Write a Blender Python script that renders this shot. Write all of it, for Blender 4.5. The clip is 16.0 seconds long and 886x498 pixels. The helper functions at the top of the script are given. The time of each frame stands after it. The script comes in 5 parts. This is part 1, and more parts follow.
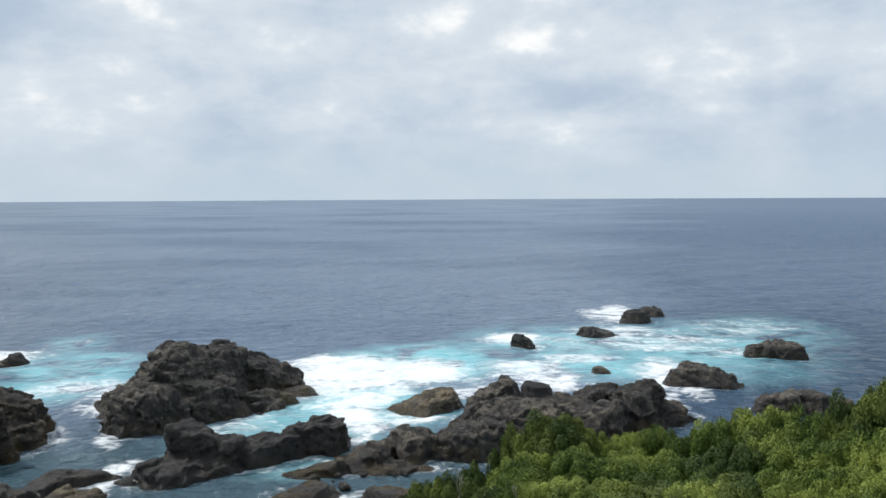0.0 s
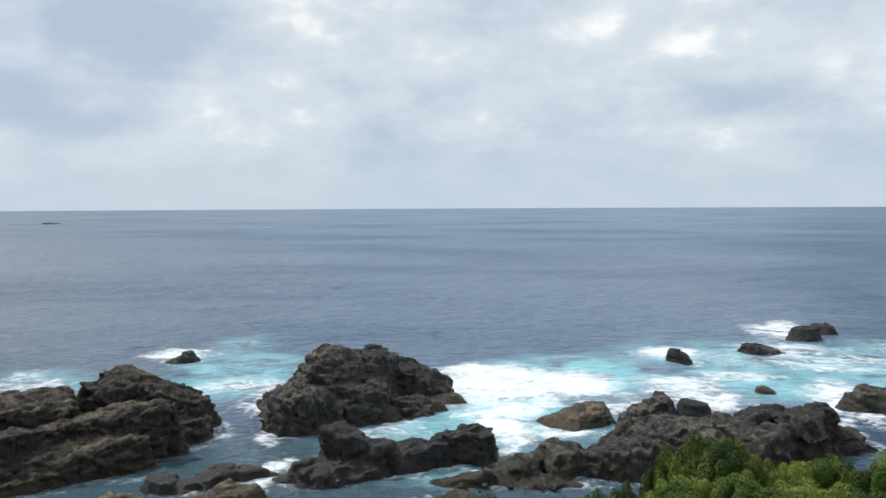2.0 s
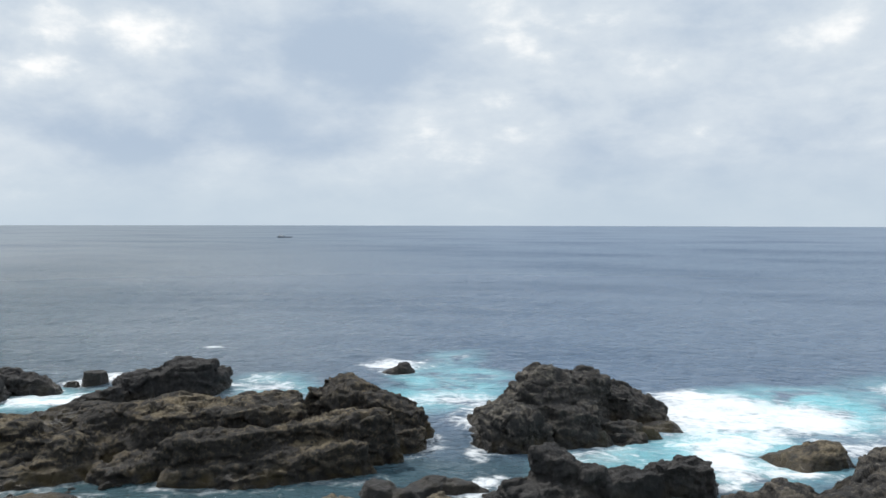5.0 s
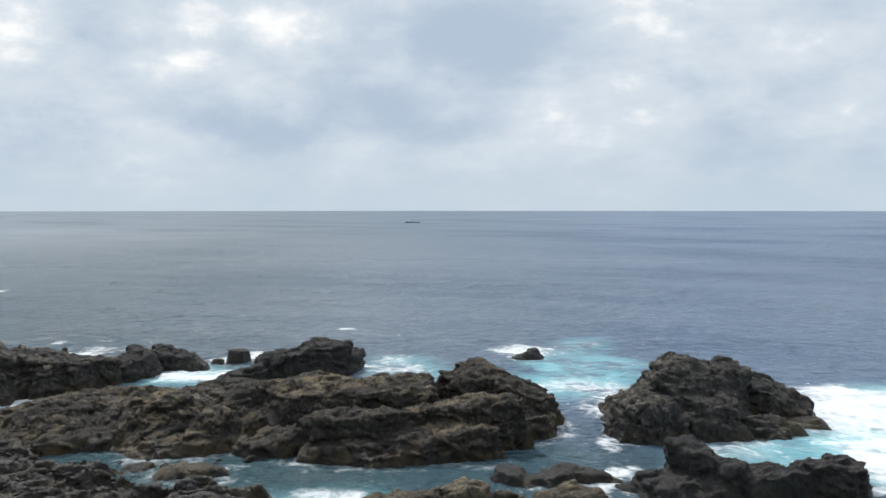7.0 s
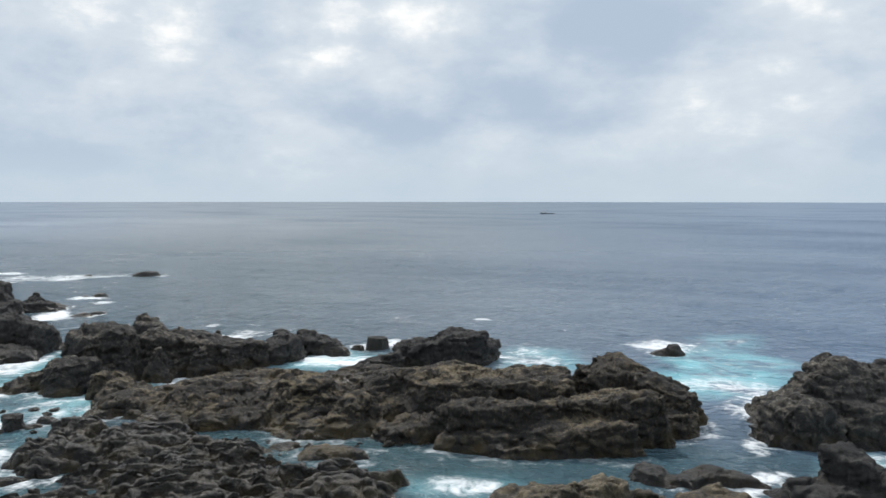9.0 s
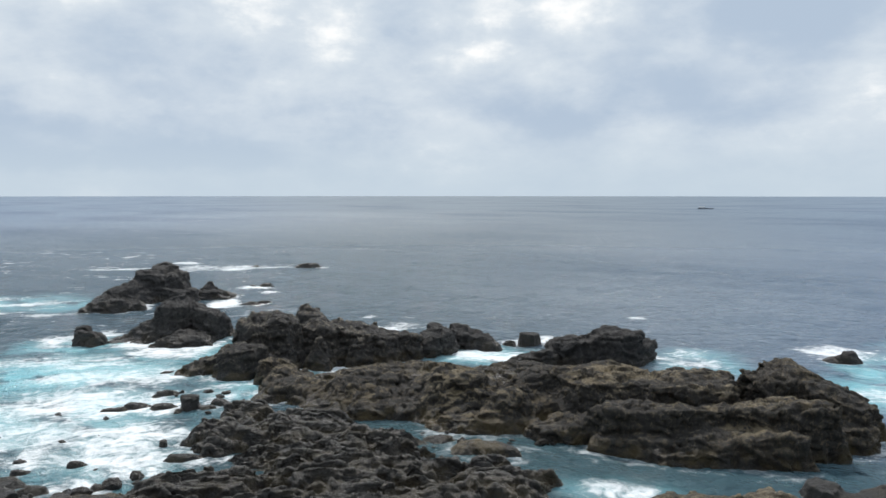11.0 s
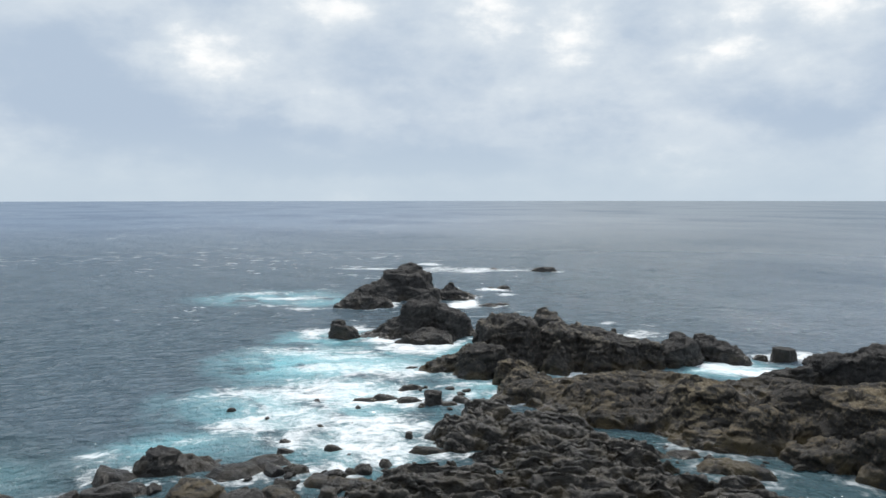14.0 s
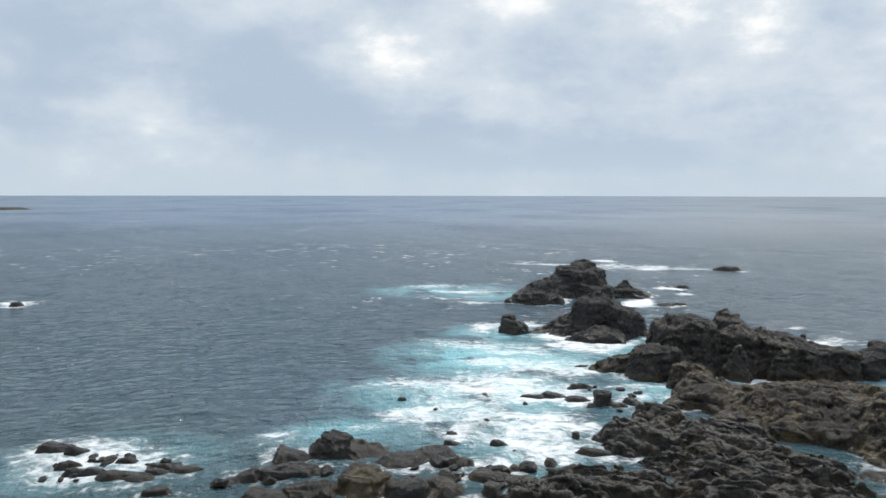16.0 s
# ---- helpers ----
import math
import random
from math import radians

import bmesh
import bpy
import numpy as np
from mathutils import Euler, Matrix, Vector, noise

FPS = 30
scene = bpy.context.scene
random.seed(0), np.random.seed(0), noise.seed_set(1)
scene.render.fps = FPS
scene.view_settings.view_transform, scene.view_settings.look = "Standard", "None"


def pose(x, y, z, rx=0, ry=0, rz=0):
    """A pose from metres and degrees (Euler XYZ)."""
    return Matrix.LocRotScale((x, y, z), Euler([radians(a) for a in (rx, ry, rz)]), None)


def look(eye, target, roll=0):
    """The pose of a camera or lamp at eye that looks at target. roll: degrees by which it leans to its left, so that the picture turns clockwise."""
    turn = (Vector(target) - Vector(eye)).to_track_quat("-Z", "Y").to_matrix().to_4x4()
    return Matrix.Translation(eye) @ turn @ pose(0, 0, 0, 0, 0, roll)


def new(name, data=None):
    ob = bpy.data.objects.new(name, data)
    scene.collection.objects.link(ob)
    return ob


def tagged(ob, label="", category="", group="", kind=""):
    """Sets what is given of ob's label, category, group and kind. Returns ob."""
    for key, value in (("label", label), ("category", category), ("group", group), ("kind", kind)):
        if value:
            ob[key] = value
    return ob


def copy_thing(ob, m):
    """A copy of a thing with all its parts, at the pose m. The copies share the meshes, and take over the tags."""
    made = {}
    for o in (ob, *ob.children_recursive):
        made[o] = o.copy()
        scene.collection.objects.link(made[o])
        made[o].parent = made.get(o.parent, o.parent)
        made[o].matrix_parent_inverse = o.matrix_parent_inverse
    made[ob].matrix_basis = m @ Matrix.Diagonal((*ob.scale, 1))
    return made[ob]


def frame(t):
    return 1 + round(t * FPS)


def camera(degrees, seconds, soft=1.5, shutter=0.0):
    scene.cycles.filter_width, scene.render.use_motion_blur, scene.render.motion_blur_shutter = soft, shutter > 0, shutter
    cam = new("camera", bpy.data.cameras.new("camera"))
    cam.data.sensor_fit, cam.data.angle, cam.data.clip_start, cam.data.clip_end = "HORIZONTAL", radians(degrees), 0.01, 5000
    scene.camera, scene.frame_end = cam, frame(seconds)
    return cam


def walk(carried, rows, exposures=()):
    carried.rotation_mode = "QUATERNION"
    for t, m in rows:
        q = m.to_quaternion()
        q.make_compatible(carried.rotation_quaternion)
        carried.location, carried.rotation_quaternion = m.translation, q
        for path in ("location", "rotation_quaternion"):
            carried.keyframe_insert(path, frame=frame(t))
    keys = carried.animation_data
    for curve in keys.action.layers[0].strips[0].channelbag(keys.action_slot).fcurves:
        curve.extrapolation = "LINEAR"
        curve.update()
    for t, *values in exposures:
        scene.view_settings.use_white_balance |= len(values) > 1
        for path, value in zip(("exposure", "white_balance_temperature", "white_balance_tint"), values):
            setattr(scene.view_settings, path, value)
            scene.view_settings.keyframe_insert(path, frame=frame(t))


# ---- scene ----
import itertools

cam = camera(57.37, 16.0)
PATH = [
    (0.0, 0.004, -0.002, 20.000, 0.00, -3.73, 0.30),
    (0.5, 0.020, 0.207, 20.005, 2.63, -3.58, 0.35),
    (1.0, 0.027, 0.408, 19.999, 5.33, -3.39, 0.35),
    (1.5, 0.013, 0.582, 19.993, 8.01, -3.24, 0.34),
    (2.0, -0.023, 0.722, 20.018, 10.65, -3.09, 0.29),
    (2.5, -0.081, 0.829, 20.056, 13.26, -2.90, 0.09),
    (3.0, -0.135, 0.898, 20.084, 15.83, -2.50, 0.02),
    (3.5, -0.181, 0.933, 20.121, 18.38, -2.03, -0.36),
    (4.0, -0.225, 0.955, 20.188, 20.81, -1.77, -0.34),
    (6.5, -0.832, 0.900, 20.210, 32.06, -2.73, 0.04),
    (7.0, -0.953, 0.889, 20.200, 34.28, -2.93, 0.02),
    (7.5, -1.057, 0.880, 20.183, 36.54, -3.06, -0.07),
    (8.0, -1.147, 0.881, 20.172, 38.87, -3.24, -0.09),
    (8.5, -1.230, 0.889, 20.177, 41.26, -3.41, -0.03),
    (9.0, -1.324, 0.901, 20.193, 43.77, -3.56, -0.04),
    (11.5, -1.993, 0.813, 20.366, 57.07, -3.85, 0.19),
    (12.0, -2.118, 0.689, 20.310, 59.75, -3.63, 0.43),
    (12.5, -2.249, 0.564, 20.255, 62.44, -3.54, 0.39),
    (13.0, -2.381, 0.481, 20.230, 65.14, -3.57, 0.26),
    (13.5, -2.496, 0.464, 20.212, 67.94, -3.59, 0.15),
    (14.0, -2.597, 0.513, 20.200, 70.86, -3.63, 0.04),
    (14.5, -2.701, 0.618, 20.201, 73.88, -3.73, -0.09),
    (15.0, -2.816, 0.761, 20.206, 76.94, -3.84, -0.13),
    (15.5, -2.941, 0.923, 20.204, 80.05, -3.92, -0.20),
    (16.0, -3.068, 1.089, 20.199, 83.20, -3.99, -0.09),
]
walk(cam, [(t, pose(x, y, z, 90 + pitch, roll, yaw)) for t, x, y, z, yaw, pitch, roll in PATH])

# ---- light ----
SUN_AZ, SUN_EL = radians(64), radians(50)
sun_dir = Vector((-math.sin(SUN_AZ) * math.cos(SUN_EL), math.cos(SUN_AZ) * math.cos(SUN_EL), math.sin(SUN_EL)))
sun = new("sun", bpy.data.lights.new("sun", "SUN"))
sun.data.energy, sun.data.angle, sun.data.color = 2.6, radians(3), (1.0, 0.96, 0.9)
sun.matrix_world = look(sun_dir * 100, (0, 0, 0))
scene.view_settings.exposure = 0.0


class Nodes:
    """Short-hand for node trees."""

    def __init__(self, tree):
        self.tree = tree
        tree.nodes.clear()

    def add(self, kind, links=None, **values):
        n = self.tree.nodes.new(kind)
        for key, value in values.items():
            if key == "operation":
                n.operation = value
            elif key == "blend_type":
                n.blend_type = value
            elif key == "data_type":
                n.data_type = value
            elif key == "noise_dimensions":
                n.noise_dimensions = value
            elif key == "feature":
                n.feature = value
            elif key == "attribute_name":
                n.attribute_name = value
            elif key == "distance":
                n.inputs["Distance"].default_value = value
        for key, value in (links or {}).items():
            sock = n.inputs[key]
            if isinstance(value, bpy.types.NodeSocket):
                self.tree.links.new(value, sock)
            else:
                sock.default_value = value
        return n

    def math(self, op, a, b=0.0, clamp=False):
        n = self.add("ShaderNodeMath", {0: a, 1: b}, operation=op)
        n.use_clamp = clamp
        return n.outputs[0]

    def mix(self, fac, a, b, blend="MIX"):
        n = self.tree.nodes.new("ShaderNodeMix")
        n.data_type, n.blend_type = "RGBA", blend
        for i, v in ((0, fac), (6, a), (7, b)):
            if isinstance(v, bpy.types.NodeSocket):
                self.tree.links.new(v, n.inputs[i])
            else:
                n.inputs[i].default_value = v if i == 0 else (*v, 1) if len(v) == 3 else v
        return n.outputs[2]

    def noise(self, vec, scale, detail=4.0, rough=0.55, distort=0.0):
        n = self.add("ShaderNodeTexNoise", {"Scale": scale, "Detail": detail, "Roughness": rough, "Distortion": distort})
        if vec is not None:
            self.tree.links.new(vec, n.inputs["Vector"])
        return n.outputs["Fac"]

    def ramp(self, v, lo, hi):
        n = self.add("ShaderNodeMapRange", {"Value": v, "From Min": lo, "From Max": hi})
        n.interpolation_type, n.clamp = "SMOOTHSTEP", True
        return n.outputs[0]

    def scaled(self, vec, s):
        return self.add("ShaderNodeVectorMath", {0: vec, 1: s}, operation="MULTIPLY").outputs[0]


# ---- sky ----
world = bpy.data.worlds.new("sky")
world.use_nodes = True
scene.world = world
N = Nodes(world.node_tree)
sky = N.add("ShaderNodeTexSky")
sky.sky_type, sky.sun_disc, sky.sun_elevation, sky.sun_rotation = "NISHITA", False, SUN_EL, -SUN_AZ
way = N.add("ShaderNodeTexCoord").outputs["Generated"]
split = N.add("ShaderNodeSeparateXYZ", {0: way})
up = N.math("ADD", N.math("MAXIMUM", split.outputs[2], 0.0), 0.30)
flat = N.add("ShaderNodeCombineXYZ", {0: N.math("DIVIDE", split.outputs[0], up), 1: N.math("DIVIDE", split.outputs[1], up)}).outputs[0]
big = N.noise(flat, 1.1, 4.0, 0.5, 0.3)
fine = N.noise(N.scaled(way, (1.0, 1.0, 1.8)), 4.4, 8.0, 0.58, 0.05)
puff = N.ramp(N.noise(N.scaled(way, (1.0, 1.0, 2.4)), 7.5, 8.0, 0.58, 0.1), 0.38, 0.64)
heap = N.math("ADD", N.math("ADD", N.math("MULTIPLY", big, 0.25), N.math("MULTIPLY", fine, 0.65)), N.math("MULTIPLY", puff, 0.075))
heap = N.math("ADD", heap, 0.016)
stir = N.add("ShaderNodeTexNoise", {"Vector": way, "Scale": 9.0, "Detail": 5.0, "Roughness": 0.6}).outputs["Color"]
bent = N.add("ShaderNodeVectorMath", {0: way, 1: N.scaled(stir, (0.12, 0.12, 0.06))}, operation="ADD").outputs[0]


def bank(az, el, wide, high, amount):
    """A thicker (+) or thinner (-) place in the cloud cover, in degrees."""
    az, el = radians(az), radians(el)
    at = (-math.sin(az) * math.cos(el) + 0.06, math.cos(az) * math.cos(el) + 0.06, math.sin(el) + 0.03)
    off = N.add("ShaderNodeVectorMath", {0: bent, 1: at}, operation="SUBTRACT").outputs[0]
    far = N.add("ShaderNodeVectorMath", {0: N.scaled(off, (1 / math.radians(wide), 1 / math.radians(wide), 1 / math.radians(high)))}, operation="LENGTH").outputs["Value"]
    return N.math("MULTIPLY", N.ramp(far, 1.25, 0.0), amount)


# thicker and thinner places: azimuth, elevation, width, height, amount
BANKS = [
    (18.7, 11.0, 8.8, 4.1, 0.096), (8.7, 11.1, 6.1, 2.4, 0.072), (0.5, 12.3, 4.1, 2.0, 0.104), (-6.6, 10.6, 4.1, 1.7, 0.104), (-21.3, 10.3, 10.2, 4.8, 0.048), (-27.4, 6.6, 4.1, 3.1, 0.096),
    (17.4, 6.9, 6.8, 2.0, 0.04), (-10.5, 4.9, 5.4, 1.4, 0.04), (-16.5, 4.9, 4.1, 1.5, 0.048), (2.5, 5.6, 5.1, 1.7, -0.0936), (-9.7, 6.5, 5.8, 1.7, -0.0864), (-24.4, 6.4, 6.1, 2.7, -0.0864),
    (-24.8, 1.9, 13.6, 4.8, -0.0936), (-28.1, 9.7, 4.1, 4.1, -0.072), (16.6, 10.6, 4.1, 1.7, -0.0504), (21.2, 7.5, 5.4, 1.5, -0.0432), (36.4, 11.5, 10.2, 4.2, -0.10), (39.5, 7.4, 5.4, 1.5, -0.101),
]
BANKS += [
    (35.1, 5.5, 6.1, 1.4, -0.0864), (20.7, 7.8, 5.4, 1.4, -0.0432), (43.6, 12.0, 4.1, 2.7, 0.048), (52.6, 12.1, 4.1, 2.4, 0.104), (45.4, 12.2, 3.4, 2.4, 0.104), (52.3, 9.4, 3.4, 1.2, 0.064),
    (55.0, 10.2, 5.4, 1.0, -0.0432), (47.7, 5.1, 4.8, 1.5, -0.072), (60.0, 4.0, 4.1, 4.1, -0.0576), (65.8, 3.7, 13.6, 3.4, -0.0792), (71.7, 2.5, 5.4, 1.7, -0.0576), (64.6, 12.0, 8.2, 2.7, 0.04),
    (86.2, 9.6, 5.4, 4.1, 0.06), (62.2, 11.3, 3.4, 4.1, 0.112), (49.7, 12.1, 4.8, 2.0, 0.064), (50.4, 9.6, 3.4, 1.0, 0.072), (65.0, 7.5, 5.4, 1.7, 0.04), (86.3, 4.8, 8.8, 3.7, -0.0792),
]
BANKS += [
    (73.9, 2.6, 12.2, 1.2, -0.0864), (60.7, 4.4, 6.1, 2.0, -0.0432), (45.5, 5.4, 7.5, 1.7, -0.0432), (85.8, 10.0, 5.4, 3.1, 0.064), (78.4, 12.6, 6.1, 1.7, 0.096), (67.9, 12.5, 2.7, 2.0, 0.072),
    (95.1, 7.9, 7.5, 4.1, -0.0864), (97.5, 5.7, 5.4, 1.4, -0.072), (85.0, 3.5, 8.2, 2.0, -0.072), (73.4, 2.4, 10.2, 1.1, -0.0792), (58.5, 4.2, 6.1, 1.7, -0.0504), (46.1, 5.4, 5.4, 1.7, -0.0648),
    (86.5, 9.9, 4.8, 3.4, 0.035), (60.3, 10.1, 2.7, 2.7, 0.048), (65.4, 7.2, 5.4, 2.0, 0.04), (108.4, 8.8, 6.5, 5.5, -0.115), (96.2, 6.7, 8.2, 2.7, -0.0576), (88.5, 4.0, 19.0, 2.4, -0.0576),
]
BANKS += [
    (106.9, 3.6, 10.2, 2.0, -0.0504), (102.4, 5.2, 4.8, 1.7, 0.048), (96.3, 2.0, 6.8, 1.2, 0.04), (111.3, 8.3, 2.0, 2.7, 0.08),
]
BANKS += [(97, 7.5, 24, 10, -0.05), (-20, 5, 16, 9, -0.035)]
for spec in BANKS:
    heap = N.math("ADD", heap, bank(*spec))
cloud = N.mix(N.ramp(heap, 0.30, 0.66), (0.46, 0.56, 0.69), (0.745, 0.81, 0.865))
cloud = N.mix(N.ramp(heap, 0.54, 0.71), cloud, (1.15, 1.13, 1.10))
blue = N.scaled(sky.outputs[0], (0.06, 0.06, 0.06))
over = N.mix(N.math("ADD", N.ramp(heap, 0.10, 0.44), 0.82, True), blue, cloud)
haze = N.ramp(split.outputs[2], 0.10, 0.0)
over = N.mix(N.math("MULTIPLY", haze, 0.8), over, (0.56, 0.66, 0.75))
bg = N.add("ShaderNodeBackground", {"Color": over, "Strength": 1.0})
N.tree.links.new(bg.outputs[0], N.add("ShaderNodeOutputWorld").inputs[0])


# ---- materials ----
def material(name):
    m = bpy.data.materials.new(name)
    m.use_nodes = True
    n = Nodes(m.node_tree)
    bsdf = n.add("ShaderNodeBsdfPrincipled")
    n.tree.links.new(bsdf.outputs[0], n.add("ShaderNodeOutputMaterial").inputs[0])
    return m, n, bsdf


def rock_material(name, dark, brown, pale, pale_from, ochre, stain, dry=0.88):
    """Weathered volcanic rock: dark body, brown stains, pale lichen and guano on ledges, ochre weed in the tide zone."""
    m, n, bsdf = material(name)
    geo = n.add("ShaderNodeNewGeometry")
    at = geo.outputs["Position"]
    z = n.add("ShaderNodeSeparateXYZ", {0: at}).outputs[2]
    facing = n.add("ShaderNodeSeparateXYZ", {0: geo.outputs["Normal"]}).outputs[2]
    big, mid, grain = n.noise(at, 0.22, 4), n.noise(at, 1.1, 6, 0.65), n.noise(at, 4.0, 6, 0.75)
    col = n.mix(n.ramp(n.math("ADD", n.math("MULTIPLY", big, 0.55), n.math("MULTIPLY", mid, 0.45)), 0.44, 0.58), dark, brown)
    col = n.mix(n.math("MULTIPLY", n.ramp(grain, 0.52, 0.64), n.math("MULTIPLY", n.ramp(n.noise(at, 0.35, 3), 0.36, 0.62), 0.8)), col, n.mix(0.22, brown, pale))
    # paler crest edges: wear, with the light they catch painted in
    worn_lit = n.math("MULTIPLY", n.ramp(geo.outputs["Pointiness"], 0.515, 0.575), n.ramp(mid, 0.38, 0.58))
    col = n.mix(n.math("MULTIPLY", worn_lit, 0.75), col, n.mix(0.5, brown, pale))
    # crease shade painted into the colour
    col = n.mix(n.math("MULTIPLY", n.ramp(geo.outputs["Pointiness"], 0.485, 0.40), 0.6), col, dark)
    lichen = n.math("MULTIPLY", n.ramp(n.math("ADD", n.math("MULTIPLY", mid, 0.45), n.math("MULTIPLY", n.noise(at, 0.11, 3), 0.55)), pale_from, pale_from + 0.10), n.ramp(facing, 0.35, 0.85))
    lichen = n.math("MULTIPLY", lichen, n.ramp(z, 0.8, 2.0))
    pits = n.ramp(n.noise(at, 1.7, 8, 0.75, 0.3), 0.48, 0.40)
    col = n.mix(n.math("MULTIPLY", pits, 0.62), col, (0.024, 0.0225, 0.022))
    col = n.mix(n.math("MULTIPLY", lichen, n.ramp(grain, 0.3, 0.62)), col, pale)
    speck = n.noise(n.scaled(at, (1.0, 1.0, 0.7)), 2.6, 9, 0.82)
    col = n.mix(n.ramp(speck, 0.60, 0.40), n.mix(n.ramp(speck, 0.53, 0.66), col, n.mix(0.42, col, pale)), n.mix(0.35, (0.030, 0.0285, 0.028), col))
    crust = n.ramp(n.noise(n.scaled(at, (1.0, 1.0, 2.2)), 0.16, 6, 0.62, 0.3), 0.50, 0.60)
    crust = n.math("MULTIPLY", n.math("MULTIPLY", crust, n.ramp(facing, 0.25, 0.75)), n.ramp(mid, 0.44, 0.56))
    col = n.mix(n.math("MULTIPLY", crust, stain), col, n.mix(0.35, pale, (0.30, 0.21, 0.10)))
    edge = n.math("ADD", z, n.math("MULTIPLY", mid, 1.4))
    weed = n.math("MULTIPLY", n.ramp(edge, 2.2, 1.2), n.ramp(n.noise(at, 0.5, 5, 0.6), 0.42, 0.6))
    col = n.mix(n.math("MULTIPLY", weed, ochre), col, (0.17, 0.122, 0.045))
    wet = n.ramp(edge, 2.2, 0.9)
    col = n.mix(n.math("MULTIPLY", wet, 0.40), col, (0.022, 0.020, 0.018))
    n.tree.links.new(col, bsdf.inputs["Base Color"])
    n.tree.links.new(n.math("SUBTRACT", dry, n.math("MULTIPLY", wet, dry - 0.34)), bsdf.inputs["Roughness"])
    bsdf.inputs["Specular IOR Level"].default_value = 0.5
    chip = n.noise(n.scaled(at, (1.0, 1.0, 1.5)), 3.8, 8, 0.76, 0.4)
    relief = n.math("ADD", n.math("ADD", n.math("MULTIPLY", grain, 0.16), n.math("MULTIPLY", mid, 0.22)), n.math("MULTIPLY", chip, 0.38))
    bump = n.add("ShaderNodeBump", {"Height": relief, "Strength": 1.0}, distance=1.0)
    n.tree.links.new(bump.outputs[0], bsdf.inputs["Normal"])
    return m


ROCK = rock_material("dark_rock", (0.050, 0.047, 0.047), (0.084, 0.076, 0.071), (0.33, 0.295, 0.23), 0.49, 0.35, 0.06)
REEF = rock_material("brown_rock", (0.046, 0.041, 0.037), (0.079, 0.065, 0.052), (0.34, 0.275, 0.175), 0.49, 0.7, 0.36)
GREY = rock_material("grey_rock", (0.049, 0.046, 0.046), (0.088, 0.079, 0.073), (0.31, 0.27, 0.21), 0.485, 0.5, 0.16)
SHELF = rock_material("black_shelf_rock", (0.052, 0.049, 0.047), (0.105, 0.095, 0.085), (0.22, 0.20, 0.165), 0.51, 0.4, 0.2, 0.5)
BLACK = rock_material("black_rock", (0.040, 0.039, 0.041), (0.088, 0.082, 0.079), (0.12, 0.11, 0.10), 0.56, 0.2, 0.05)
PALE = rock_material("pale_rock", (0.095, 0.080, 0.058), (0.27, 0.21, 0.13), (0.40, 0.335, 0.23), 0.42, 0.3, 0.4)


